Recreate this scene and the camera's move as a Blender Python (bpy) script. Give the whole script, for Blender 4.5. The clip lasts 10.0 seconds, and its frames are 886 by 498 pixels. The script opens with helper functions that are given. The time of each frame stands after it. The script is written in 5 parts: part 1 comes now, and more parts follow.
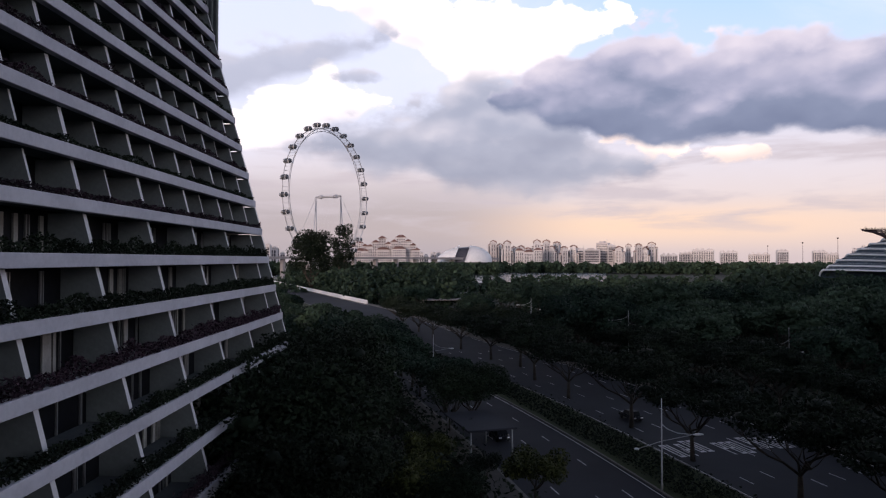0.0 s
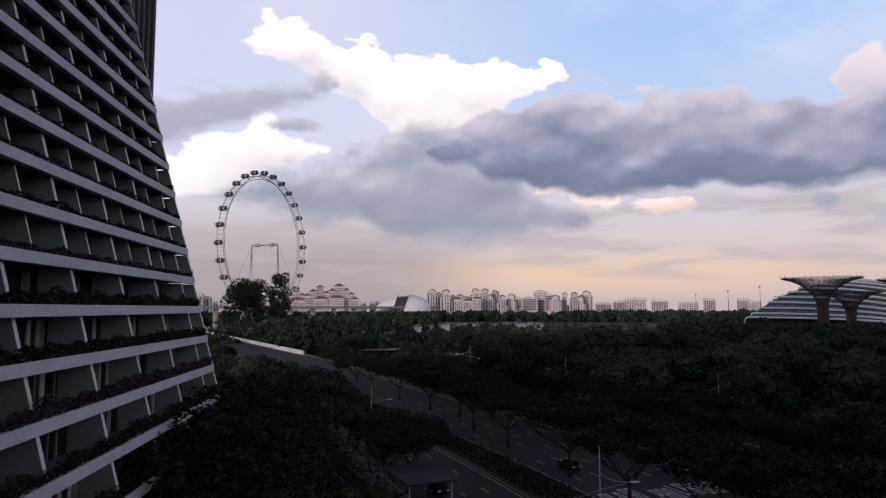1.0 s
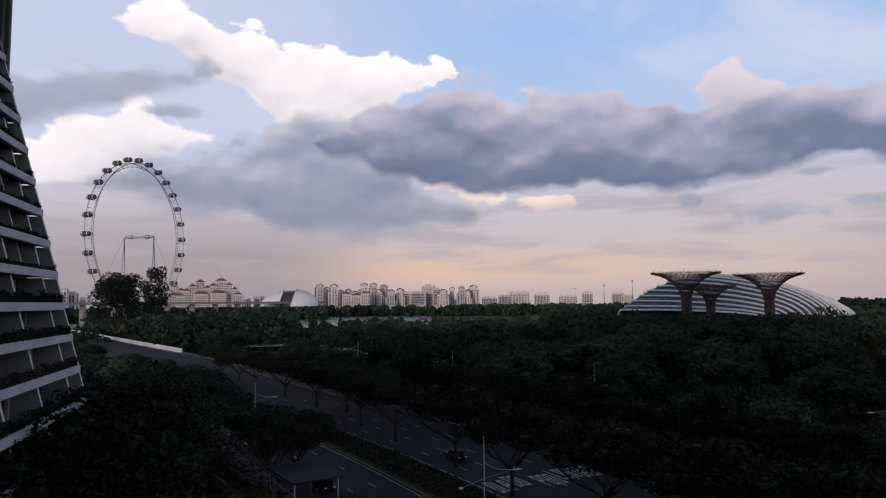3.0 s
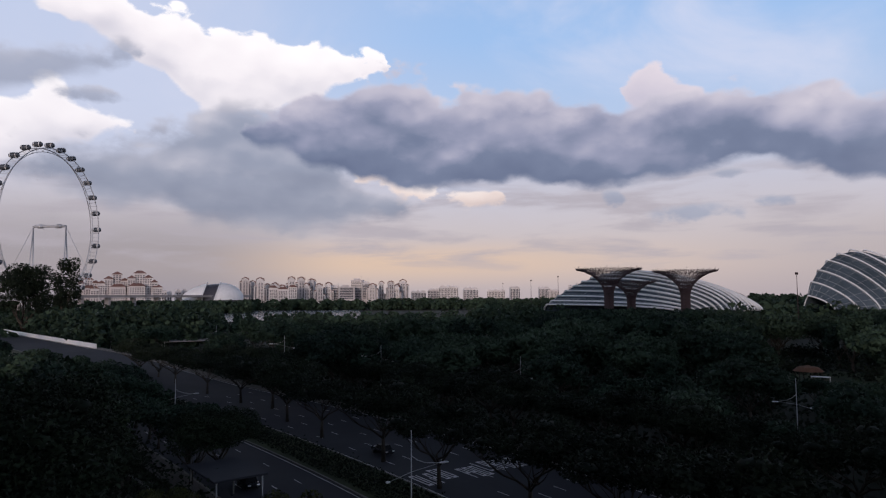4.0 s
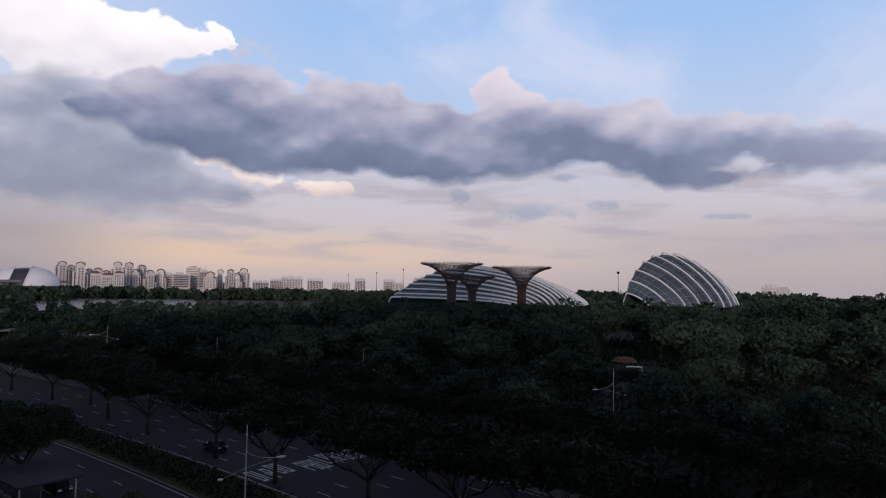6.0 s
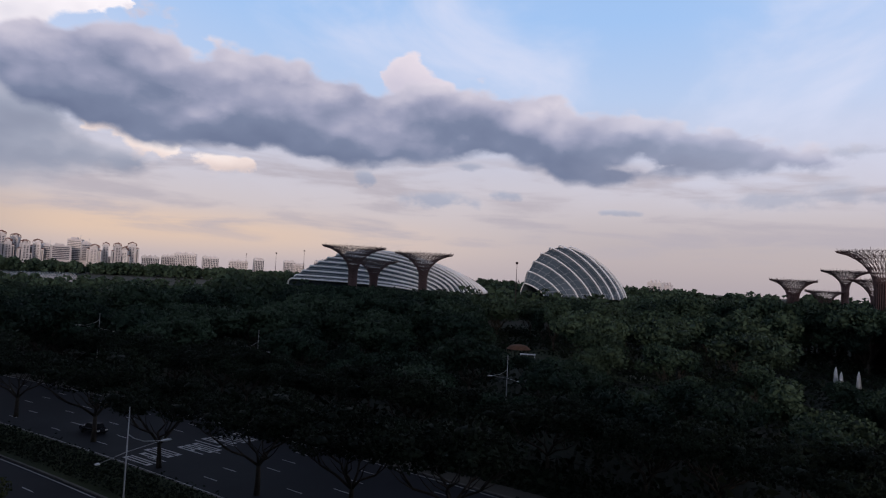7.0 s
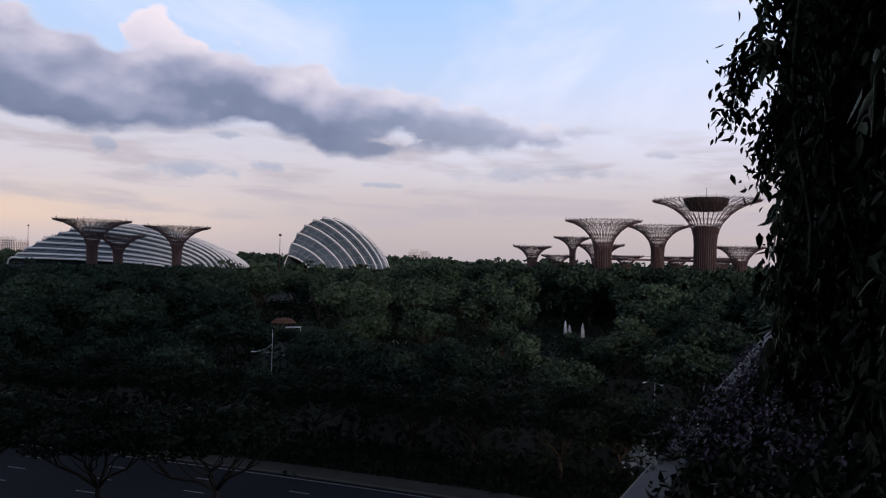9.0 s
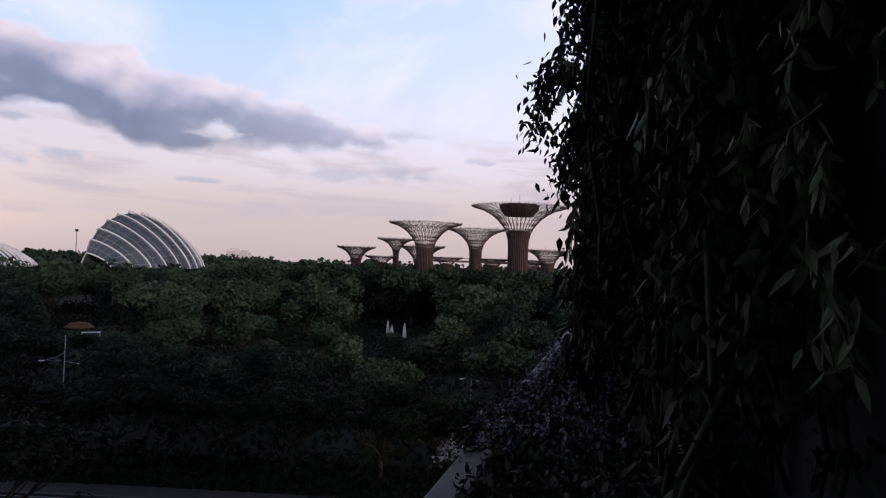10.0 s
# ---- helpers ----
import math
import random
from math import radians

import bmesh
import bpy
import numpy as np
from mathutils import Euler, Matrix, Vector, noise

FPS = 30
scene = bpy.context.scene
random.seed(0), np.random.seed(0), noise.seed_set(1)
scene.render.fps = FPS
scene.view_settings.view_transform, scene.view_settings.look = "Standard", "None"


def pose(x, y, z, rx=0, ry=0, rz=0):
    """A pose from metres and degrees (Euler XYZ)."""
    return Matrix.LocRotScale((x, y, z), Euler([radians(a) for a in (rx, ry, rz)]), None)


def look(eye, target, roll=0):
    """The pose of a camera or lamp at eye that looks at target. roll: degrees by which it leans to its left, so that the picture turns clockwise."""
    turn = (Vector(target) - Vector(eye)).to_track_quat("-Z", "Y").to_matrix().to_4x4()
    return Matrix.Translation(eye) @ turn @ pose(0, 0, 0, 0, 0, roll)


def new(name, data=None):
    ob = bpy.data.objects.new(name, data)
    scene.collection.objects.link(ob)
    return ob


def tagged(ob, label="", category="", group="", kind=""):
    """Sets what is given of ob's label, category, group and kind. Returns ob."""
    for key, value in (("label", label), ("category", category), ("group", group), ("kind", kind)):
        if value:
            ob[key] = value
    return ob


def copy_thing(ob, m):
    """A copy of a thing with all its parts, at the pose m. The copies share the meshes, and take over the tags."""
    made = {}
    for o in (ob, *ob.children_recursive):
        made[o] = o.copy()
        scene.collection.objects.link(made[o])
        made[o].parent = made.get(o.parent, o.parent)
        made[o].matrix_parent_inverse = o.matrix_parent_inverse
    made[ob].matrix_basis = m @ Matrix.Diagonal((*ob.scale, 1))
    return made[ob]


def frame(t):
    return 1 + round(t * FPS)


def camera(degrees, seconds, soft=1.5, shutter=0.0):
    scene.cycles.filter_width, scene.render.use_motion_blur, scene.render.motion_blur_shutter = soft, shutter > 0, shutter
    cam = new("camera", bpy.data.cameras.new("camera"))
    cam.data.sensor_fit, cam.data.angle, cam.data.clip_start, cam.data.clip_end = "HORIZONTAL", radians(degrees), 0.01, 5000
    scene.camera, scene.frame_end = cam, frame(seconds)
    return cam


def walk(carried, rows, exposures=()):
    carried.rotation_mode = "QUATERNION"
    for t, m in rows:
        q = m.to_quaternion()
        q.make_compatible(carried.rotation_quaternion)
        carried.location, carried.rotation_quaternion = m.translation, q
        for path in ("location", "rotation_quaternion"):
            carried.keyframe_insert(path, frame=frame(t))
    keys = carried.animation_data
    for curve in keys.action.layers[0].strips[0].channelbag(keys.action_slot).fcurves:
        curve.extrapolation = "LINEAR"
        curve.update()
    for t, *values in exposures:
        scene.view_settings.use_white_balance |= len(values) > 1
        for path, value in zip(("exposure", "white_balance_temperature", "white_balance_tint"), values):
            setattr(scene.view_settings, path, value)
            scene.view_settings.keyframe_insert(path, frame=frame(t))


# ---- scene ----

# ---------------------------------------------------------------- camera
cam = camera(67.75, 10.0, 1.2)
EYE = 25.0
REACH = 0.12
ROWS = [
    (0.0, 90.90, 0.00, 0.00), (0.5, 94.27, -0.04, -1.81), (1.0, 95.13, 0.22, -5.28), (1.5, 95.53, 0.36, -6.96),
    (2.0, 95.60, 0.20, -9.40), (2.5, 95.02, 0.36, -12.06), (4.0, 94.05, 0.35, -21.01), (4.5, 93.98, -0.05, -24.15),
    (5.0, 93.83, 0.06, -27.33), (6.5, 93.01, -1.94, -38.55), (7.0, 92.42, -3.03, -42.86), (7.5, 91.93, -2.72, -46.67),
    (8.0, 91.47, -1.27, -53.71), (8.5, 91.06, -1.13, -58.50), (9.0, 90.73, -1.46, -63.09), (9.5, 90.80, -1.80, -69.51),
    (10.0, 91.25, -2.03, -78.29),
]
EXPOSURES = [(0.0, 0.53, 6800, 15), (1.0, 0.22, 6720, 14), (2.5, 0.05, 6650, 14), (4.0, 0.04, 6450, 12), (7.0, 0.10, 6450, 12), (8.5, 0.20, 6400, 11), (10.0, 0.42, 6700, 16)]
walk(cam, [(t, pose(-REACH * math.sin(radians(yaw)), REACH * (math.cos(radians(yaw)) - 1), EYE, tip, lean, yaw))
           for t, tip, lean, yaw in ROWS], EXPOSURES)

# ---------------------------------------------------------------- world and light


class Nodes:
    """Short hand for building a node tree."""

    def __init__(self, tree):
        self.tree = tree

    def add(self, kind):
        return self.tree.nodes.new(kind)

    def put(self, sock, v):
        if isinstance(v, (int, float, tuple)):
            sock.default_value = v
        else:
            self.tree.links.new(v, sock)

    def math(self, op, a, b=0.0, c=0.0):
        n = self.add("ShaderNodeMath")
        n.operation = op
        for s, v in zip(n.inputs, (a, b, c)):
            self.put(s, v)
        return n.outputs[0]

    def smooth(self, v, lo, hi, to0=0.0, to1=1.0):
        n = self.add("ShaderNodeMapRange")
        n.interpolation_type = "SMOOTHSTEP"
        for s, x in zip(n.inputs, (v, lo, hi, to0, to1)):
            self.put(s, x)
        return n.outputs[0]

    def mix(self, f, a, b, mode="MIX"):
        n = self.add("ShaderNodeMix")
        n.data_type, n.blend_type = "RGBA", mode
        self.put(n.inputs[0], f)
        self.put(n.inputs[6], a)
        self.put(n.inputs[7], b)
        return n.outputs[2]

    def noise(self, vec, scale, detail=4.0, rough=0.55, distort=0.0):
        n = self.add("ShaderNodeTexNoise")
        self.put(n.inputs["Vector"], vec)
        for k, v in (("Scale", scale), ("Detail", detail), ("Roughness", rough), ("Distortion", distort)):
            n.inputs[k].default_value = v
        return n.outputs[0]

    def swirl(self, vec, a, b):
        """vec pushed about by two noises."""
        c = self.add("ShaderNodeCombineXYZ")
        self.put(c.inputs[0], self.math("MULTIPLY", a, 0.35))
        self.put(c.inputs[1], self.math("MULTIPLY", b, 0.22))
        m = self.add("ShaderNodeVectorMath")
        m.operation = "ADD"
        self.put(m.inputs[0], vec)
        self.put(m.inputs[1], c.outputs[0])
        return m.outputs[0]

    def heaps(self, vec, scale):
        """Rounded heaps at several sizes, 0 in the middle of each."""
        v = self.add("ShaderNodeTexVoronoi")
        v.feature = "SMOOTH_F1"
        self.put(v.inputs["Vector"], vec)
        for k, x in (("Scale", scale), ("Detail", 1.5), ("Roughness", 0.45), ("Lacunarity", 2.3), ("Smoothness", 0.35)):
            v.inputs[k].default_value = x
        return v.outputs["Distance"]

    def ramp(self, v, stops, way="LINEAR"):
        n = self.add("ShaderNodeValToRGB")
        n.color_ramp.interpolation = way
        n.color_ramp.elements[0].position, n.color_ramp.elements[0].color = stops[0][0], (*stops[0][1], 1)
        n.color_ramp.elements[1].position, n.color_ramp.elements[1].color = stops[-1][0], (*stops[-1][1], 1)
        for p, c in stops[1:-1]:
            n.color_ramp.elements.new(p).color = (*c, 1)
        self.put(n.inputs[0], v)
        return n.outputs[0]


def build_world():
    w = bpy.data.worlds.new("evening_sky")
    scene.world = w
    w.use_nodes = True
    t = w.node_tree
    t.nodes.clear()
    n = Nodes(t)
    way = n.add("ShaderNodeTexCoord").outputs["Generated"]
    xyz = n.add("ShaderNodeSeparateXYZ")
    n.put(xyz.inputs[0], way)
    x, y, z = xyz.outputs
    az = n.math("MULTIPLY", n.math("ARCTAN2", x, y), 180 / math.pi)
    el = n.math("MULTIPLY", n.math("ARCSINE", z), 180 / math.pi)
    flat = n.add("ShaderNodeCombineXYZ")
    n.put(flat.inputs[0], n.math("MULTIPLY", az, 0.1))
    n.put(flat.inputs[1], n.math("MULTIPLY", el, 0.16))
    plane = flat.outputs[0]
    def moved(vec, dx, dy, dz=0.0):
        m = n.add("ShaderNodeVectorMath")
        m.operation = "ADD"
        n.put(m.inputs[0], vec)
        m.inputs[1].default_value = (dx, dy, dz)
        return m.outputs[0]

    # slow and fast billows, and rounded heaps; the same fields a little higher give the lit upper rims
    big = n.noise(plane, 1.0, 8.0, 0.56, 0.15)
    soft = n.noise(plane, 1.1, 2.5, 0.45, 0.1)
    above = n.noise(moved(plane, -0.06, 0.22), 1.1, 2.5, 0.45, 0.1)
    fine = n.noise(plane, 4.0, 6.0, 0.58, 0.2)
    drift = n.noise(moved(plane, 7.3, 2.1, 4.0), 1.4, 7.0, 0.60)
    heap = n.heaps(n.swirl(plane, soft, fine), 2.4)
    heap_up = n.heaps(n.swirl(moved(plane, -0.05, 0.14), above, fine), 2.4)
    relief = n.math("MULTIPLY_ADD", n.math("SUBTRACT", heap_up, heap), 0.16, n.math("SUBTRACT", soft, above))
    wob = n.math("ADD", n.math("MULTIPLY", n.math("SUBTRACT", big, 0.5), 1.6), n.math("MULTIPLY", n.math("SUBTRACT", fine, 0.5), 1.5))
    waz = n.math("ADD", az, n.math("MULTIPLY", n.math("SUBTRACT", drift, 0.5), 4.5))
    wel = n.math("ADD", el, n.math("MULTIPLY", n.math("SUBTRACT", big, 0.5), 1.6))
    rough_edge = n.math("ADD", n.math("MULTIPLY", n.math("SUBTRACT", 0.84, heap), 2.6), n.math("MULTIPLY", n.math("SUBTRACT", fine, 0.5), 2.6))

    def outline(stops):
        """Elevation of a cloud's edge along the azimuth, in degrees."""
        g = n.ramp(n.math("DIVIDE", n.math("ADD", waz, 25.0), 120.0), [((a + 25.0) / 120.0, (e / 30.0,) * 3) for a, e in stops], "EASE")
        return n.math("MULTIPLY", g, 30.0)

    def bank(puffs):
        """Density field of overlapping soft puffs (azimuth, elevation, half width, half height), and a height-in-cloud value."""
        best, lift_sum, weight_sum = None, None, None
        for a, e, ra, re in puffs:
            da = n.math("DIVIDE", n.math("SUBTRACT", waz, a), ra)
            de = n.math("DIVIDE", n.math("SUBTRACT", wel, e), re)
            d = n.math("SUBTRACT", 1.0, n.math("ADD", n.math("MULTIPLY", da, da), n.math("MULTIPLY", de, de)))
            wgt = n.math("POWER", n.math("MAXIMUM", n.math("ADD", d, 0.6), 0.0), 2.0)
            if best is None:
                best, lift_sum, weight_sum = d, n.math("MULTIPLY", de, wgt), wgt
            else:
                best = n.math("SMOOTH_MAX", best, d, 0.4)
                lift_sum = n.math("MULTIPLY_ADD", de, wgt, lift_sum)
                weight_sum = n.math("ADD", weight_sum, wgt)
        high = n.math("DIVIDE", lift_sum, n.math("ADD", weight_sum, 0.02))
        return n.math("MULTIPLY_ADD", wob, 1.7, best), high

    # clear sky: warm at the horizon, then blue, darker overhead
    sky = n.add("ShaderNodeTexSky")
    sky.sky_type, sky.sun_disc = "NISHITA", False
    sky.sun_elevation, sky.sun_rotation = radians(6), radians(215)
    clear = n.ramp(n.math("DIVIDE", el, 90.0), [
        (0.0, (0.50, 0.43, 0.45)), (0.025, (0.60, 0.51, 0.50)), (0.06, (0.61, 0.55, 0.57)), (0.11, (0.58, 0.58, 0.68)),
        (0.17, (0.48, 0.61, 0.84)), (0.24, (0.36, 0.56, 0.88)), (0.29, (0.34, 0.53, 0.85)), (0.35, (0.12, 0.18, 0.29)), (0.45, (0.045, 0.06, 0.10)), (1.0, (0.02, 0.027, 0.04))])
    glow = n.math("MULTIPLY", n.smooth(n.math("ABSOLUTE", n.math("SUBTRACT", az, 17.0)), 0.0, 36.0, 1.0, 0.0),
                  n.smooth(n.math("ABSOLUTE", n.math("SUBTRACT", el, 2.9)), 0.0, 2.6, 1.0, 0.0))
    col = n.mix(n.math("MULTIPLY", glow, 0.68), clear, (0.80, 0.57, 0.40, 1))
    # thin veil high up, whiter patches
    veil = n.smooth(n.noise(plane, 0.5, 6.0, 0.55, 0.5), 0.42, 0.70, 0.0, 0.8)
    col = n.mix(n.math("MULTIPLY", veil, n.smooth(el, 4.0, 14.0)), col, (0.70, 0.74, 0.90, 1))
    # the sky whitens towards the hotel and away past the steel trees
    col = n.mix(n.math("MULTIPLY", n.smooth(az, 58.0, 95.0, 0.0, 0.55), n.smooth(el, 5.0, 12.0)), col, (0.74, 0.76, 0.92, 1))
    col = n.mix(n.math("MULTIPLY", n.smooth(az, 27.0, -8.0, 0.0, 0.75), n.smooth(el, 8.0, 15.0)), col, (0.64, 0.68, 0.84, 1))
    # greyer horizon towards the wheel, and a little past the glasshouses
    col = n.mix(n.math("MULTIPLY", n.smooth(az, 14.0, -1.0, 0.0, 0.72), n.smooth(el, 9.0, 3.5)), col, (0.29, 0.275, 0.32, 1))
    col = n.mix(n.math("MULTIPLY", n.smooth(az, 38.0, 58.0, 0.0, 0.40), n.smooth(el, 8.0, 3.0)), col, (0.36, 0.33, 0.37, 1))
    # long flat haze bands low over the horizon
    band = n.add("ShaderNodeCombineXYZ")
    n.put(band.inputs[0], n.math("MULTIPLY", az, 0.05))
    n.put(band.inputs[1], n.math("MULTIPLY", el, 0.30))
    streak = n.smooth(n.noise(band.outputs[0], 1.9, 6.0, 0.55, 0.3), 0.44, 0.66)
    streak = n.math("MULTIPLY", streak, n.math("MULTIPLY", n.smooth(el, 1.2, 3.6), n.smooth(el, 12.0, 8.0)))
    col = n.mix(n.math("MULTIPLY", streak, 0.82), col, (0.46, 0.42, 0.47, 1))

    thin = n.smooth(waz, 50.0, 66.0, 1.0, 0.72)

    def shaded(col, dens, high, shade, edge, amount, depth):
        mask = n.math("MULTIPLY", n.smooth(dens, 0.0, edge, 0.0, amount), thin)
        lift = n.math("MULTIPLY_ADD", n.math("SUBTRACT", fine, 0.5), 0.6, high)
        lift = n.math("MULTIPLY_ADD", relief, depth, lift)
        # thin rims catch more light than the thick middle
        lift = n.math("MULTIPLY_ADD", n.smooth(dens, 0.1, 1.3), -0.35, lift)
        return n.mix(mask, col, n.ramp(n.math("MULTIPLY_ADD", lift, 0.36, 0.56), shade))

    def lay(col, puffs, shade, edge=0.45, amount=1.0, depth=3.2):
        dens, high = bank(puffs)
        return shaded(col, dens, high, shade, edge, amount, depth)

    def mass(col, tops, feet, shade, edge=0.7, amount=1.0, depth=3.2, rough=1.0, gap=None):
        """A long cloud between an upper and a lower outline."""
        top, foot = outline(tops), outline(feet)
        over, under = n.math("SUBTRACT", top, wel), n.math("SUBTRACT", wel, foot)
        dens = n.math("SMOOTH_MIN", over, under, 0.5)
        dens = n.math("MULTIPLY_ADD", rough_edge, n.math("MULTIPLY", n.smooth(over, 3.0, 0.3, 0.35, 1.0), rough), dens)
        # nothing where the two outlines close
        dens = n.math("ADD", dens, n.smooth(n.math("SUBTRACT", top, foot), 0.0, 1.2, -1.5, 0.0))
        if gap:
            a, e, ra, re = gap
            da, de = n.math("DIVIDE", n.math("SUBTRACT", waz, a), ra), n.math("DIVIDE", n.math("SUBTRACT", wel, e), re)
            ring = n.math("MULTIPLY_ADD", rough_edge, 0.8, n.math("ADD", n.math("MULTIPLY", da, da), n.math("MULTIPLY", de, de)))
            dens = n.math("ADD", dens, n.smooth(ring, 0.3, 3.2, -1.45, 0.0))
        high = n.math("DIVIDE", under, n.math("MAXIMUM", n.math("SUBTRACT", top, foot), 0.6))
        high = n.math("MULTIPLY_ADD", n.math("MINIMUM", n.math("MAXIMUM", high, 0.0), 1.0), 2.0, -1.0)
        return shaded(col, dens, high, shade, edge, amount, depth)

    lit = [(0.0, (0.70, 0.68, 0.76)), (0.45, (0.98, 0.93, 0.96)), (1.0, (1.12, 1.08, 1.08))]
    grey = [(0.0, (0.14, 0.17, 0.275)), (0.30, (0.19, 0.225, 0.34)), (0.50, (0.33, 0.345, 0.475)), (0.70, (0.52, 0.505, 0.615)), (1.0, (0.74, 0.69, 0.76))]
    mid = [(0.0, (0.22, 0.25, 0.35)), (0.4, (0.30, 0.33, 0.43)), (0.7, (0.44, 0.45, 0.54)), (1.0, (0.66, 0.64, 0.70))]
    pale = [(0.0, (0.30, 0.33, 0.44)), (0.5, (0.38, 0.41, 0.52)), (1.0, (0.62, 0.60, 0.66))]
    warm = [(0.0, (0.66, 0.54, 0.52)), (0.45, (0.88, 0.74, 0.69)), (1.0, (1.08, 0.98, 0.93))]
    col = mass(col, LIT_TOP, LIT_FOOT, lit, 0.5)
    col = mass(col, CUMULUS_TOP, CUMULUS_FOOT, lit, 0.8, 0.95)
    col = mass(col, VEIL_TOP, VEIL_FOOT, pale, 1.6, 0.85, 2.4, 0.9)
    col = mass(col, TUFT_TOP, TUFT_FOOT, [(0.0, (0.56, 0.52, 0.63)), (1.0, (0.86, 0.76, 0.80))], 0.7, 0.9, 2.0)
    col = mass(col, MID_TOP, MID_FOOT, mid, 2.2, 0.90, 4.0, 1.25)
    col = mass(col, WARM_TOP, WARM_FOOT, warm, 0.9, 0.95, 3.6, 1.7)
    col = mass(col, BANK_TOP, BANK_FOOT, grey, 1.15, 1.0, 3.0, 1.0, (57.3, 10.5, 2.0, 0.75))
    col = lay(col, CLOUD_WISP, pale, 1.1, 0.85)
    col = n.mix(n.smooth(el, 27.0, 38.0, 0.0, 1.0), col, clear)
    faint = n.mix(1.0, sky.outputs[0], (0.004, 0.004, 0.004, 1), "MULTIPLY")
    col = n.mix(1.0, col, faint, "ADD")
    bg = n.add("ShaderNodeBackground")
    n.put(bg.inputs[0], col)
    bg.inputs[1].default_value = 0.92
    out = n.add("ShaderNodeOutputWorld")
    t.links.new(bg.outputs[0], out.inputs[0])


# outlines of the long clouds: azimuth, elevation in degrees
LIT_TOP = [(-14, 21.6), (-12.4, 22.2), (-8.9, 23.6), (-5.2, 23.1), (-1.9, 22.4), (2.5, 21.6), (5, 21.3), (8, 20.6), (11, 20.9), (13.5, 20.7), (15.6, 20.1), (17, 19.4)]
LIT_FOOT = [(-14, 22.2), (-11.4, 21.3), (-6.5, 19.4), (-3.3, 17.6), (0.6, 15.0), (6, 15.1), (9, 16.1), (13, 17.4), (15.6, 19.0), (17, 20.0)]
CUMULUS_TOP = [(-24, 10.0), (-17.5, 12.2), (-14.9, 14.1), (-9.6, 16.6), (-7.8, 15.6), (-5, 13.6), (-2.5, 12.4)]
CUMULUS_FOOT = [(-24, 7.0), (-17.4, 8.6), (-12.7, 9.4), (-8.6, 11.4), (-5, 12.6), (-2.5, 13.2)]
VEIL_TOP = [(-24, 16.2), (-18, 17.6), (-13, 18.9), (-9, 19.4), (-5, 19.7), (-2.5, 18.8)]
VEIL_FOOT = [(-24, 11.6), (-18, 12.4), (-13, 14.4), (-8, 16.3), (-5.5, 17.3), (-2.5, 19.0)]
TUFT_TOP = [(34, 15.0), (36, 16.2), (37.4, 18.0), (38.7, 18.8), (40.7, 17.7), (42.7, 17.0), (45, 16.0)]
TUFT_FOOT = [(34, 15.5), (36, 14.5), (43, 14.5), (45, 16.2)]
MID_TOP = [(-15, 9.0), (-11.9, 11.2), (-8.6, 12.2), (-4.1, 13.2), (0.1, 15.4), (3, 16.5), (7.5, 16.2), (10, 14.0), (14, 10.6), (18, 8.8), (22, 7.8), (24, 7.2)]
MID_FOOT = [(-15, 9.2), (-11.8, 7.8), (-8.4, 7.0), (-5.3, 6.4), (-1.7, 6.6), (1.2, 5.4), (5, 4.8), (10.9, 4.9), (15.4, 6.1), (19.8, 7.0), (24, 7.6)]
WARM_TOP = [(11, 8.6), (13.5, 10.3), (14.8, 11.3), (16, 10.6), (18, 9.6), (21, 9.3), (25.2, 9.6), (29, 8.6)]
WARM_FOOT = [(11, 9.4), (14.5, 8.9), (17.5, 8.3), (20.3, 7.8), (25.2, 8.2), (29, 9.2)]
BANK_TOP = [(2.5, 13.4), (5.5, 15.2), (7.5, 16.6), (11, 17.8), (15.6, 19.5), (19.1, 18.7), (21.5, 17.3), (25.5, 18.2), (28.6, 17.8), (33.1, 16.4), (36.1, 16.0), (40.4, 16.4), (44.8, 17.0),
            (47.3, 16.2), (51.3, 15.8), (56, 15.3), (59.8, 14.0), (63, 13.3), (68, 11.9), (72, 11.0), (78, 9.2)]
BANK_FOOT = [(2.5, 13.8), (5.5, 11.7), (7.5, 11.5), (9.9, 10.3), (14, 9.6), (17.5, 9.0), (23, 9.1), (28, 9.2), (33, 8.8), (38, 8.9), (42.6, 9.7), (46, 10.4), (50, 9.4), (53, 8.1),
             (56.8, 7.9), (59.2, 8.5), (64, 8.5), (67, 8.9), (72, 9.0), (78, 9.5)]
# small puffs: azimuth, elevation, half width, half height in degrees
CLOUD_WISP = [(69, 7.2, 5.5, 1.0), (74.5, 7.7, 4.8, 1.3), (74.8, 10.7, 3.0, 0.8), (35.4, 8.3, 1.2, 0.7), (42.5, 6.6, 4.0, 0.9), (47.8, 7.2, 2.0, 0.6), (57.4, 6.2, 1.8, 0.35), (81, 9.0, 1.0, 0.5), (44.5, 9.6, 2.0, 0.6), (-7.4, 15.5, 2.2, 0.8)]


build_world()
sun = new("sun", bpy.data.lights.new("sun", "SUN"))
sun.data.energy, sun.data.angle, sun.data.color = 1.3, radians(12), (1.0, 0.80, 0.70)
sun.matrix_world = look((500 * math.sin(radians(215)), 500 * math.cos(radians(215)), 52), (0, 0, 0))

# ---------------------------------------------------------------- materials


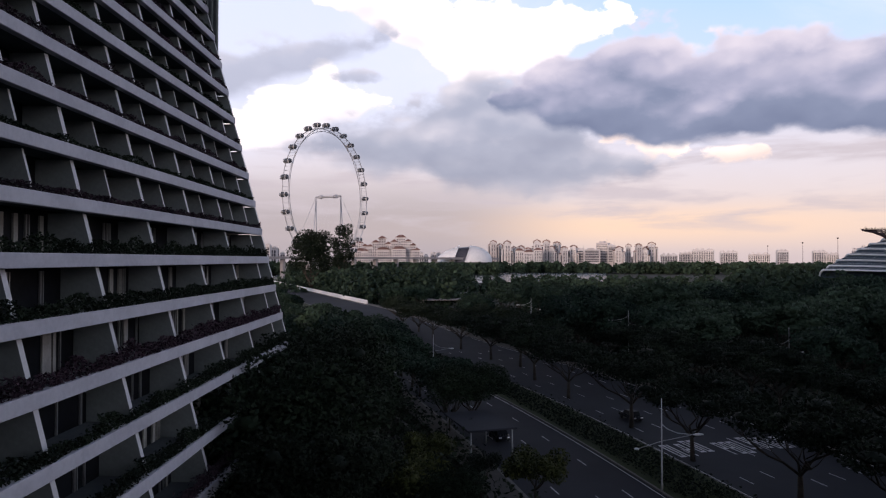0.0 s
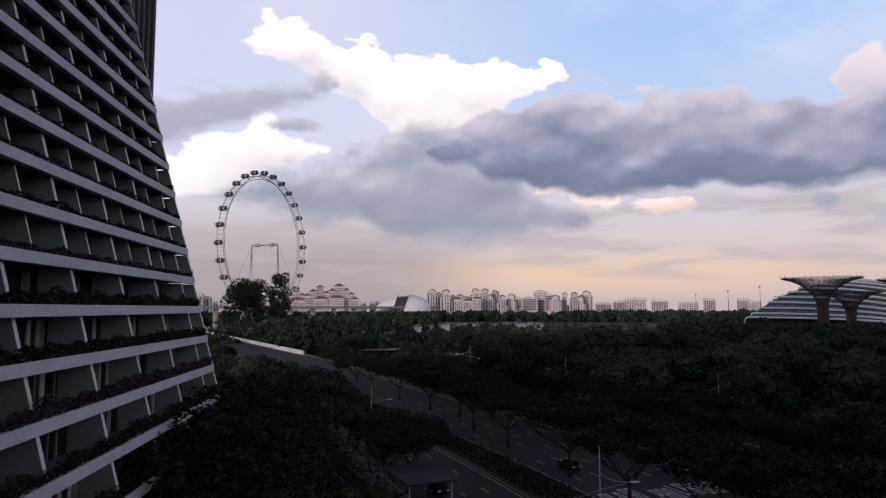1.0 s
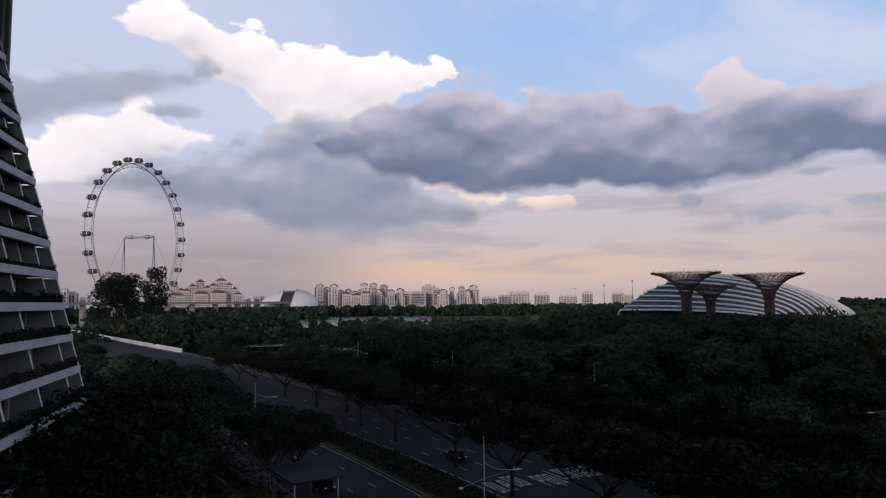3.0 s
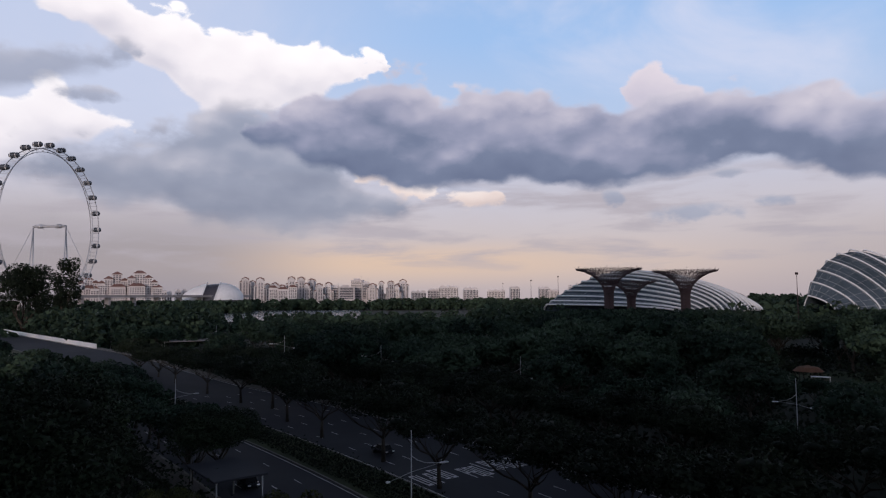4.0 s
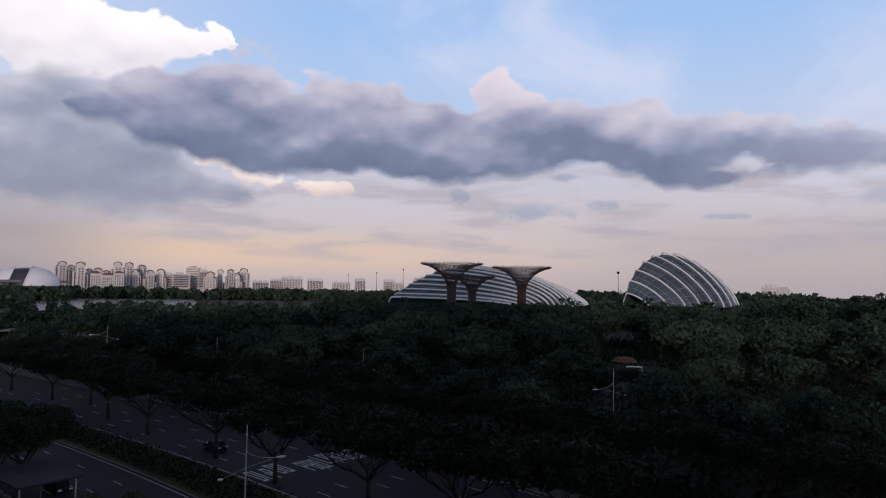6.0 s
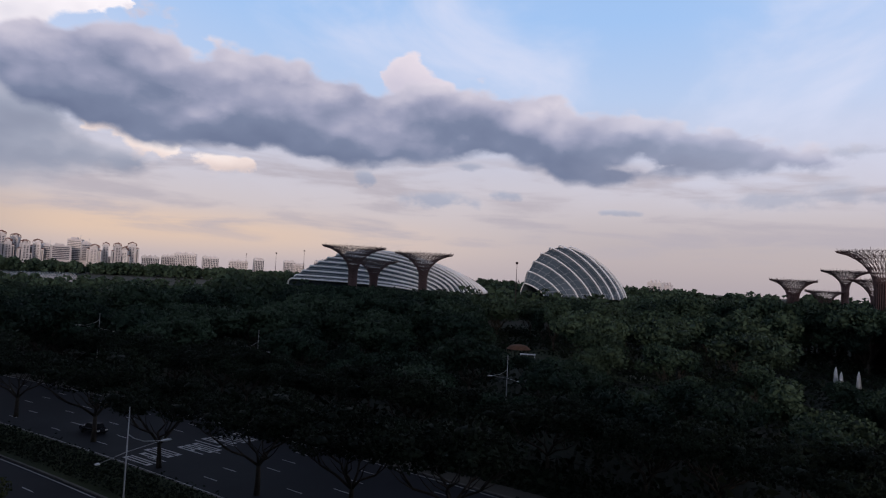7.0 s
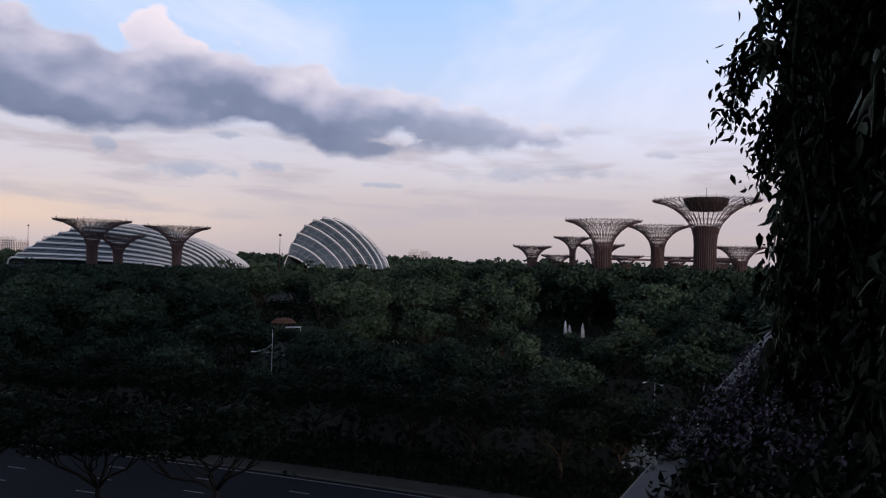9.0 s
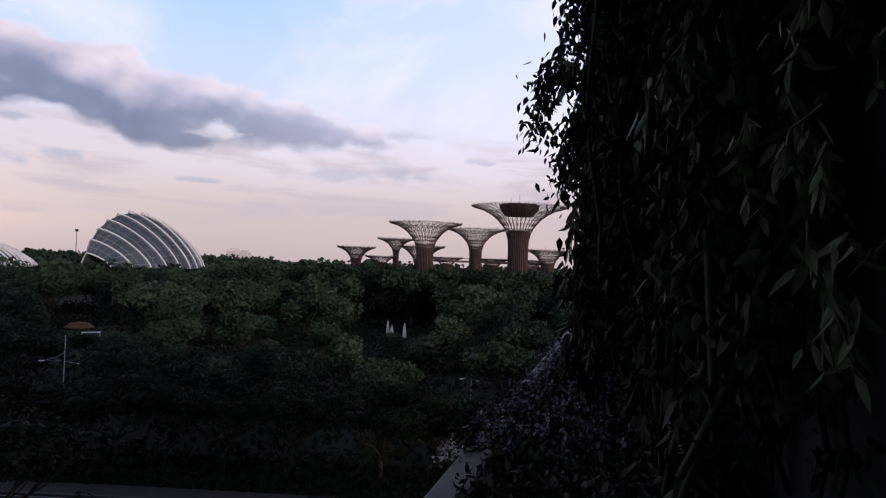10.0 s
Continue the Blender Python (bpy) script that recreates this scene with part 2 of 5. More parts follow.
def material(name, low, high, scale, rough=0.7, metal=0.0, bump=0.15, fine=9.0, per_object=0.0, island=0.0, spec=0.4):
    """A surface with stains at one scale and grain at another, in metres."""
    m = bpy.data.materials.new(name)
    m.use_nodes = True
    t = m.node_tree
    n = Nodes(t)
    b = t.nodes["Principled BSDF"]
    co = n.add("ShaderNodeTexCoord").outputs["Object"]
    big = n.noise(co, scale, 5.0, 0.6)
    small = n.noise(co, scale * fine, 3.0, 0.6)
    f = n.math("ADD", n.math("MULTIPLY", big, 0.65), n.math("MULTIPLY", small, 0.35))
    f = n.smooth(f, 0.3, 0.7)
    if per_object:
        rnd = n.add("ShaderNodeObjectInfo").outputs["Random"]
        f = n.math("ADD", f, n.math("MULTIPLY", n.math("SUBTRACT", rnd, 0.5), per_object))
    if island:
        rnd = n.add("ShaderNodeNewGeometry").outputs["Random Per Island"]
        f = n.math("ADD", f, n.math("MULTIPLY", n.math("SUBTRACT", rnd, 0.5), island))
    n.put(b.inputs["Base Color"], n.mix(n.math("MINIMUM", n.math("MAXIMUM", f, 0.0), 1.0), (*low, 1), (*high, 1)))
    n.put(b.inputs["Roughness"], n.math("MULTIPLY_ADD", small, 0.2, rough - 0.1))
    b.inputs["Metallic"].default_value = metal
    b.inputs["Specular IOR Level"].default_value = spec
    if bump:
        k = n.add("ShaderNodeBump")
        k.inputs["Strength"].default_value = bump
        k.inputs["Distance"].default_value = 0.05
        n.put(k.inputs["Height"], small)
        n.put(b.inputs["Normal"], k.outputs[0])
    return m


M_CONCRETE = material("painted_concrete", (0.42, 0.42, 0.47), (0.56, 0.56, 0.61), 0.35, 0.75)
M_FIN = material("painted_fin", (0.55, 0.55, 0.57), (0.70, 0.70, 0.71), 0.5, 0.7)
M_FINSIDE = material("plain_grey", (0.16, 0.18, 0.178), (0.23, 0.255, 0.25), 0.5, 0.85)
# underside grey kept dark to deepen the shade in the balcony recesses
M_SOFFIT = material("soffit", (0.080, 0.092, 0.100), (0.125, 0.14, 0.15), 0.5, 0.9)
M_GLASS = material("dark_glass", (0.010, 0.011, 0.013), (0.02, 0.022, 0.026), 0.3, 0.35, 0.0, 0.0, per_object=0.6, spec=0.04)
M_CURTAIN = material("curtain", (0.25, 0.24, 0.22), (0.42, 0.40, 0.37), 0.8, 0.9)
M_FRAME = material("window_metal", (0.30, 0.30, 0.30), (0.42, 0.42, 0.42), 1.5, 0.4, 0.6)
# near foliage stays almost black, the hotel's shade put into its colour
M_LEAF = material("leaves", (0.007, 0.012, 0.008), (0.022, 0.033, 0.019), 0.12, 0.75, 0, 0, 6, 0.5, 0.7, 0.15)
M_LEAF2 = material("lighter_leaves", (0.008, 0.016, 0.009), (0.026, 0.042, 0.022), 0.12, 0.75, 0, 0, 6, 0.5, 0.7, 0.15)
# garden foliage is a brighter copy for the better lit middle distance
M_GARDEN = material("garden_leaves", (0.0085, 0.021, 0.015), (0.031, 0.058, 0.038), 0.12, 0.75, 0, 0, 6, 1.0, 0.7, 0.2)
M_GARDEN2 = material("pale_hazed_leaves", (0.016, 0.031, 0.020), (0.048, 0.080, 0.050), 0.12, 0.75, 0, 0, 6, 1.0, 0.7, 0.2)
M_LEAFRED = material("reddish_leaves", (0.022, 0.018, 0.022), (0.066, 0.040, 0.056), 0.3, 0.75, 0, 0, 6, 0.5, 0.9, 0.15)
M_BARK = material("bark", (0.030, 0.024, 0.020), (0.065, 0.055, 0.045), 1.2, 0.9, 0, 0.5)
M_GRASS = material("grass", (0.018, 0.028, 0.010), (0.045, 0.060, 0.022), 0.05, 0.95, 0, 0.4, 30)
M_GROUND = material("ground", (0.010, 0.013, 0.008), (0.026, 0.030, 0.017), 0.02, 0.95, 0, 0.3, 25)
M_ROAD = material("asphalt", (0.026, 0.028, 0.036), (0.042, 0.044, 0.056), 0.06, 0.85, 0, 0.25, 40, spec=0.2)
M_PAVE = material("paving", (0.06, 0.055, 0.05), (0.11, 0.10, 0.09), 0.2, 0.85, 0, 0.2, 20)
M_KERB = material("kerb_stone", (0.12, 0.115, 0.11), (0.20, 0.19, 0.18), 0.6, 0.85)
M_PAINT = material("road_paint", (0.45, 0.45, 0.46), (0.75, 0.75, 0.76), 1.4, 0.7, 0, 0.1)
M_STEEL = material("galvanised_steel", (0.36, 0.37, 0.38), (0.52, 0.53, 0.54), 1.0, 0.45, 0.5)
M_WHITE = material("white_steel", (0.76, 0.77, 0.79), (0.88, 0.88, 0.90), 0.2, 0.5, 0, 0.05)
M_WHEEL = material("wheel_steel", (0.42, 0.43, 0.46), (0.58, 0.59, 0.62), 0.1, 0.5, 0.2, 0.05)
M_CABIN = material("cabin_glass", (0.05, 0.055, 0.065), (0.12, 0.13, 0.15), 0.3, 0.2, 0.1, 0)
M_DOME = material("dome_glass", (0.042, 0.060, 0.078), (0.085, 0.112, 0.140), 0.08, 0.24, 0.0, 0.03, 8, spec=0.5)
M_SUPER = material("purple_brown_steel", (0.070, 0.042, 0.046), (0.125, 0.078, 0.082), 0.2, 0.6, 0.1, 0.1)
M_SUPERT = material("planted_trunk", (0.018, 0.014, 0.015), (0.050, 0.032, 0.033), 0.35, 0.9, 0, 0.6, 8)
M_FLAT = material("apartment_render", (0.52, 0.48, 0.48), (0.78, 0.74, 0.73), 0.02, 0.85, 0, 0.05, 9, 0.6)
M_FLATDARK = material("apartment_windows", (0.04, 0.04, 0.055), (0.08, 0.08, 0.10), 0.05, 0.3, 0, 0)
M_ROOFRED = material("red_roof_tiles", (0.16, 0.09, 0.08), (0.27, 0.15, 0.13), 0.05, 0.85)
M_WATER = material("water", (0.06, 0.075, 0.09), (0.10, 0.115, 0.13), 0.01, 0.16, 0.0, 0.04, 40, spec=0.6)
M_BRIDGE = material("bridge_concrete", (0.22, 0.21, 0.22), (0.30, 0.29, 0.30), 0.05, 0.85)
M_THATCH = material("terracotta_thatch", (0.11, 0.06, 0.04), (0.19, 0.10, 0.065), 0.6, 0.9, 0, 0.5)
M_CARDARK = material("dark_car_paint", (0.02, 0.022, 0.028), (0.035, 0.037, 0.045), 0.8, 0.25, 0.3, 0)
M_RUBBER = material("tyre_rubber", (0.015, 0.015, 0.015), (0.03, 0.03, 0.03), 3, 0.9)
M_FLOWER = material("white_petals", (0.55, 0.54, 0.50), (0.80, 0.79, 0.75), 6, 0.7, 0, 0, island=0.4)
# lighter, warmer leaf colour in place of warm light on the plants
M_PALM = material("warm_lit_leaves", (0.022, 0.030, 0.010), (0.085, 0.095, 0.028), 0.3, 0.7, 0, 0, 6, 0.4, 0.8, 0.2)
M_MAUVE = material("mauve_petals", (0.14, 0.11, 0.17), (0.24, 0.20, 0.28), 6, 0.7, 0, 0, island=0.6)
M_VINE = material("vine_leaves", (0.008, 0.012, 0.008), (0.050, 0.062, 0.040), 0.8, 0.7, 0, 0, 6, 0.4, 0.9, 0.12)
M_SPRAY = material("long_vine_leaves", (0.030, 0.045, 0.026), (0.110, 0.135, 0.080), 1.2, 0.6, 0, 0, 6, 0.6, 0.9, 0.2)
M_BEDLEAF = material("bed_leaves", (0.018, 0.024, 0.016), (0.085, 0.090, 0.070), 1.5, 0.7, 0, 0, 6, 0.0, 0.9, 0.2)
# near-black base colour carries the shade behind the vines
M_SHADEDWALL = material("shaded_wall", (0.018, 0.018, 0.020), (0.032, 0.032, 0.034), 0.6, 0.9)
M_SOIL = material("soil", (0.02, 0.016, 0.012), (0.045, 0.035, 0.028), 4, 0.95)

# ---------------------------------------------------------------- mesh helpers
RNG = np.random.default_rng(7)


def thing(name, label, category, group="", kind="", at=(0, 0, 0)):
    ob = new(name)
    ob.empty_display_size = 0.5
    ob.location = at
    return tagged(ob, label, category, group, kind)


def link(name, data, mat, parent=None, label=""):
    if mat is not None and not data.materials:
        data.materials.append(mat)
    ob = new(name, data)
    if parent is not None:
        ob.parent = parent
    if label:
        ob["label"] = label
    return ob


def part(name, bm, mat, parent=None, label=""):
    data = bpy.data.meshes.new(name)
    bm.to_mesh(data)
    bm.free()
    return link(name, data, mat, parent, label)


def mesh_of(name, verts, faces, mat, smooth=False):
    data = bpy.data.meshes.new(name)
    data.from_pydata([tuple(v) for v in verts], [], faces)
    if smooth:
        data.polygons.foreach_set("use_smooth", [True] * len(data.polygons))
    data.materials.append(mat)
    data.update()
    return data


def box(bm, lo, hi, bevel=0.0):
    lo, hi = Vector(lo), Vector(hi)
    made = bmesh.ops.create_cube(bm, size=1.0, matrix=Matrix.LocRotScale((lo + hi) / 2, None, hi - lo))
    if bevel:
        edges = list({e for v in made["verts"] for e in v.link_edges})
        bmesh.ops.bevel(bm, geom=edges, offset=bevel, segments=1, affect="EDGES")
    return bm


def boxed(lo, hi, bevel=0.0):
    return box(bmesh.new(), lo, hi, bevel)


def tube(points, radii, sides=8, cap=True):
    """Vertices and faces of a tapered tube along points."""
    pts = [Vector(p) for p in points]
    if isinstance(radii, (int, float)):
        radii = [radii] * len(pts)
    verts, faces = [], []
    for i, p in enumerate(pts):
        d = (pts[min(i + 1, len(pts) - 1)] - pts[max(i - 1, 0)]).normalized()
        a = d.orthogonal().normalized() if abs(d.z) > 0.9 else d.cross(Vector((0, 0, 1))).normalized()
        b = d.cross(a)
        for k in range(sides):
            w = 2 * math.pi * k / sides
            verts.append(p + radii[i] * (math.cos(w) * a + math.sin(w) * b))
    for i in range(len(pts) - 1):
        for k in range(sides):
            q = (k + 1) % sides
            faces.append((i * sides + k, i * sides + q, (i + 1) * sides + q, (i + 1) * sides + k))
    if cap:
        faces.append(tuple(range(sides))[::-1])
        faces.append(tuple((len(pts) - 1) * sides + k for k in range(sides)))
    return verts, faces


def joined(pieces):
    verts, faces = [], []
    for v, f in pieces:
        o = len(verts)
        verts += list(v)
        faces += [tuple(i + o for i in q) for q in f]
    return verts, faces


def tube_part(name, points, radii, mat, parent=None, sides=8, label=""):
    v, f = tube(points, radii, sides)
    return link(name, mesh_of(name, v, f, mat, True), None, parent, label)


def leaf_cards(centres, sizes, rng, droop=0.0, slim=0.55):
    """Kite-shaped leaves, one at each centre, turned at random; droop 1 hangs them down."""
    c = np.asarray(centres, float)
    k = len(c)
    s = np.asarray(sizes, float).reshape(-1, 1) * np.ones((k, 1))
    d = rng.normal(size=(k, 3))
    d[:, 2] = d[:, 2] * (1 - droop) * 0.7 - droop * 1.6
    d /= np.linalg.norm(d, axis=1, keepdims=True)
    q = np.cross(d, rng.normal(size=(k, 3)))
    q /= np.linalg.norm(q, axis=1, keepdims=True)
    up = np.cross(d, q)
    v = np.stack([c - d * s * 0.5, c + q * s * slim * 0.5 + up * s * 0.08, c + d * s * 0.5, c - q * s * slim * 0.5 + up * s * 0.08], 1).reshape(-1, 3)
    f = np.arange(4 * k).reshape(-1, 4)
    return v, f


def oval_leaves(centres, sizes, rng, droop=0.8, slim=0.42):
    """Pointed oval leaves folded along the midrib, hanging by droop."""
    c = np.asarray(centres, float)
    k = len(c)
    s = np.asarray(sizes, float).reshape(-1, 1) * np.ones((k, 1))
    d = rng.normal(size=(k, 3)) * (1.0 - 0.6 * droop)
    d[:, 2] -= droop * 1.1
    d /= np.linalg.norm(d, axis=1, keepdims=True)
    q = np.cross(d, rng.normal(size=(k, 3)))
    q /= np.linalg.norm(q, axis=1, keepdims=True)
    up = np.cross(d, q)
    w = s * slim * 0.5
    v = np.stack([c, c + d * s * 0.3 + q * w + up * w * 0.35, c + d * s * 0.65 + q * w * 0.75 + up * w * 0.25, c + d * s,
                  c + d * s * 0.65 - q * w * 0.75 + up * w * 0.25, c + d * s * 0.3 - q * w + up * w * 0.35], 1).reshape(-1, 3)
    o = 6 * np.arange(k)[:, None]
    f = np.stack([o + np.array([[0, 1, 2, 3]]), o + np.array([[0, 3, 4, 5]])], 1).reshape(-1, 4)
    return v, f


def fast_mesh(name, v, f, mat):
    data = bpy.data.meshes.new(name)
    k = len(f)
    data.vertices.add(len(v))
    data.vertices.foreach_set("co", np.asarray(v, np.float32).ravel())
    data.loops.add(4 * k)
    data.loops.foreach_set("vertex_index", np.asarray(f, np.int32).ravel())
    data.polygons.add(k)
    data.polygons.foreach_set("loop_start", np.arange(0, 4 * k, 4, dtype=np.int32))
    data.update(calc_edges=True)
    data.materials.append(mat)
    return data


def lobes_for(rng, radius, height, base, count, flat=0.6):
    out = []
    for i in range(count):
        a = rng.uniform(0, 2 * math.pi)
        r = radius * math.sqrt(rng.uniform(0.02, 0.75))
        zz = base + (height - base) * rng.uniform(0.25, 0.85) * (1 - 0.35 * (r / radius) ** 2)
        s = radius * rng.uniform(0.28, 0.5)
        out.append((np.array([r * math.cos(a), r * math.sin(a), zz]), np.array([s, s, min(s * flat, (height - base) * 0.35)])))
    return out


def crown_points(rng, lobes, count):
    pts = []
    w = np.array([l[1][0] ** 2 for l in lobes])
    pick = rng.choice(len(lobes), count, p=w / w.sum())
    d = rng.normal(size=(count, 3))
    d /= np.linalg.norm(d, axis=1, keepdims=True)
    r = rng.uniform(0.55, 1.08, size=(count, 1)) ** 0.6
    c = np.array([lobes[i][0] for i in pick])
    s = np.array([lobes[i][1] for i in pick])
    return c + d * r * s


def core_mesh(lobes, scale=0.72):
    """Rough twig-and-leaf mass inside a crown, to close it."""
    pieces = []
    for c, s in lobes:
        vs, fs = [], []
        rings, seg = 4, 7
        for i in range(rings + 1):
            th = math.pi * i / rings
            for k in range(seg):
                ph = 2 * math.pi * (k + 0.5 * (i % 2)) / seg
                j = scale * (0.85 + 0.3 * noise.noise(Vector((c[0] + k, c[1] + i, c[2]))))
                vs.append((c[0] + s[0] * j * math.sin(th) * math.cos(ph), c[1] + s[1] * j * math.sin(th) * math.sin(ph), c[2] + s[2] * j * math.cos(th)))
        for i in range(rings):
            for k in range(seg):
                q = (k + 1) % seg
                fs.append((i * seg + k, i * seg + q, (i + 1) * seg + q, (i + 1) * seg + k))
        pieces.append((vs, fs))
    return joined(pieces)


def tree_meshes(seed, radius, height, base, lobes, leaves, size, mat, flat=0.6, spread=0.5, core=0.72):
    """Trunk mesh and crown mesh of one kind of tree."""
    rng = np.random.default_rng(seed)
    lb = lobes_for(rng, radius, height, base, lobes, flat)
    v1, f1 = core_mesh(lb, core)
    v2, f2 = leaf_cards(crown_points(rng, lb, leaves), rng.uniform(0.6, 1.4, leaves) * size, rng)
    crown = fast_mesh("crown", np.concatenate([np.array(v1), v2]), np.concatenate([np.array(f1), np.array(f2) + len(v1)]), mat)
    fork = base * rng.uniform(0.45, 0.6)
    r0 = 0.02 * height + 0.06
    pieces = [tube([(0, 0, -0.3), (0.05, 0.02, fork * 0.5), (0.08, 0.1, fork)], [r0 * 1.35, r0, r0 * 0.85], 8)]
    for i in range(5):
        a = 2 * math.pi * (i + rng.uniform(-0.25, 0.25)) / 5
        e = radius * spread * rng.uniform(0.7, 1.1)
        tip = Vector((e * math.cos(a), e * math.sin(a), base + (height - base) * 0.35))
        mid = Vector((tip.x * 0.5 + rng.normal(0, 0.09) * e, tip.y * 0.5 + rng.normal(0, 0.09) * e, fork + (tip.z - fork) * rng.uniform(0.32, 0.5)))
        elbow = Vector((mid.x * 0.45 + rng.normal(0, 0.05) * e, mid.y * 0.45 + rng.normal(0, 0.05) * e, fork + (mid.z - fork) * 0.62))
        knee = mid.lerp(tip, 0.5) + Vector((rng.normal(0, 0.08) * e, rng.normal(0, 0.08) * e, rng.uniform(-0.05, 0.05) * height))
        pieces.append(tube([(0.06, 0.06, fork - 0.1), elbow, mid, knee, tip], [r0 * 0.6, r0 * 0.5, r0 * 0.4, r0 * 0.28, r0 * 0.14], 6))
        for side, root in ((-0.6, mid), (0.6, mid), (-0.9, elbow), (0.8, knee)):
            b = a + side + rng.uniform(-0.25, 0.25)
            mid2 = root + Vector((0.22 * e * math.cos(b), 0.22 * e * math.sin(b), 0.12 * (tip.z - fork) + 0.2))
            b += rng.uniform(-0.6, 0.6)
            pieces.append(tube([root, mid2, mid2 + Vector((0.25 * e * math.cos(b), 0.25 * e * math.sin(b), 0.25 * (tip.z - fork) + 0.3))], [r0 * 0.28, r0 * 0.2, r0 * 0.08], 5))
    v, f = joined(pieces)
    return mesh_of("trunk", v, f, M_BARK, True), crown


def plant_tree(kind, x, y, turn, scale, label, group, z=0.0):
    ob = thing("tree", label, "tree", group)
    link("trunk", kind[0], None, ob)
    link("crown", kind[1], None, ob)
    ob.matrix_basis = Matrix.LocRotScale((x, y, z), Euler((0, 0, turn)), (scale, scale, scale))
    return ob


# ---------------------------------------------------------------- ground, road, water


def far_edge(y):
    """x of the road's garden-side kerb at y."""
    if y < 30:
        return 61.9 - 0.14 * (y - 30)
    if y < 290:
        return 61.9 - 0.14 * (y - 30) - 0.0009 * (y - 30) ** 2
    return -35.3 - 0.41 * (y - 290)


def rise(y):
    u = min(1.0, max(0.0, (y - 185) / 110.0))
    return 5.4 * u * u * (3 - 2 * u)


def strip(name, near, far, z, y0, y1, step, mat, label="", category="", parent=None, thick=0.12):
    """A sheet that follows the road, from offset near to offset far, with a skirt."""
    vs, fs = [], []
    n = int((y1 - y0) / step) + 1
    for i in range(n):
        y = y0 + (y1 - y0) * i / (n - 1)
        s = (far_edge(y + 1) - far_edge(y - 1)) / 2
        k = math.hypot(1, s)
        for o, dz in ((near, -thick), (near, 0), (far, 0), (far, -thick)):
            vs.append((far_edge(y) + o / k, y - o * s / k, z + dz + rise(y)))
    for i in range(n - 1):
        a = 4 * i
        for k in range(3):
            fs.append((a + k, a + k + 1, a + k + 5, a + k + 4))
    ob = link(name, mesh_of(name, vs, fs, mat), None, parent)
    if parent is None:
        tagged(ob, label, category, kind="structure")
    return ob


def on_road(o, y):
    s = (far_edge(y + 1) - far_edge(y - 1)) / 2
    k = math.hypot(1, s)
    return far_edge(y) + o / k, y - o * s / k, math.atan2(-s, 1)


g = bmesh.new()
bmesh.ops.create_grid(g, x_segments=60, y_segments=60, size=4300)
for v in g.verts:
    r = v.co.length
    v.co.z = -0.3 + (0 if r < 350 else 1.2 * noise.noise(v.co * 0.004))
ground = tagged(part("ground", g, M_GROUND), "dark planted ground reaching to the horizon", "ground", kind="structure")
strip("road", -22.5, 0, 0.0, -60, 700, 8, M_ROAD, "dark asphalt carriageway with lane marks", "road")
strip("road", -45, -30.5, 0.0, -60, 700, 8, M_ROAD, "near asphalt carriageway with dashed lanes", "road")
strip("median", -30.3, -22.7, 0.16, -60, 700, 8, M_GRASS, "planted median between the carriageways", "median")
strip("kerb", -22.7, -22.4, 0.18, -60, 420, 8, M_KERB, "pale concrete kerb of the median", "kerb")
strip("kerb", -30.6, -30.3, 0.18, -60, 420, 8, M_KERB, "pale concrete kerb of the median", "kerb")
strip("kerb", 0.0, 0.4, 0.18, -60, 420, 8, M_KERB, "pale concrete kerb on the garden side", "kerb")
strip("pavement", 0.4, 3.4, 0.16, -60, 420, 8, M_PAVE, "pale paved footway beside the road", "pavement")
strip("kerb", -45.4, -45.0, 0.18, -60, 420, 8, M_KERB, "pale concrete kerb on the hotel side", "kerb")
strip("pavement", -49, -45.4, 0.16, -60, 420, 8, M_PAVE, "paved footway on the hotel side", "pavement")

# ---------------------------------------------------------------- far water, bridge, woods


def flat_sheet(name, pts, z, mat, label, category):
    bm = bmesh.new()
    bm.faces.new([bm.verts.new((x, y, z)) for x, y in pts])
    return tagged(part(name, bm, mat), label, category, kind="structure")


flat_sheet("water", [(-700, 690), (165, 660), (190, 760), (290, 1180), (-60, 1160), (-700, 1250)], 1.2, M_WATER,
           "pale calm reservoir water behind the trees", "water")


def polar(az, dist):
    return dist * math.sin(radians(az)), dist * math.cos(radians(az))


def woods(name, az0, az1, d0, d1, low, high, clumps, per, size, seed, label, keep=None):
    rng = np.random.default_rng(seed)
    a = np.radians(rng.uniform(az0, az1, clumps))
    d = np.sqrt(rng.uniform(d0 ** 2, d1 ** 2, clumps))
    h = rng.uniform(low, high, clumps)
    r = rng.uniform(0.35, 0.6, clumps) * h
    c = np.stack([d * np.sin(a), d * np.cos(a), h * 0.55], 1)
    if keep is not None:
        sel = np.array([keep(float(x), float(y)) for x, y, _ in c])
        c, h, r, clumps = c[sel], h[sel], r[sel], int(sel.sum())
    c = np.repeat(c, per, 0)
    p = rng.normal(size=(clumps * per, 3))
    p /= np.linalg.norm(p, axis=1, keepdims=True)
    rr = np.repeat(r, per)[:, None] * rng.uniform(0.5, 1.05, (clumps * per, 1))
    sc = np.stack([rr[:, 0], rr[:, 0], np.repeat(h * 0.45, per)], 1)
    v, f = leaf_cards(c + p * sc, rng.uniform(0.6, 1.4, clumps * per) * size, rng, 0, 0.8)
    # the paler leaf colour stands in for haze over the distant woods
    return tagged(link(name, fast_mesh(name, v, f, M_GARDEN2), None), label, "woods", kind="stuff")


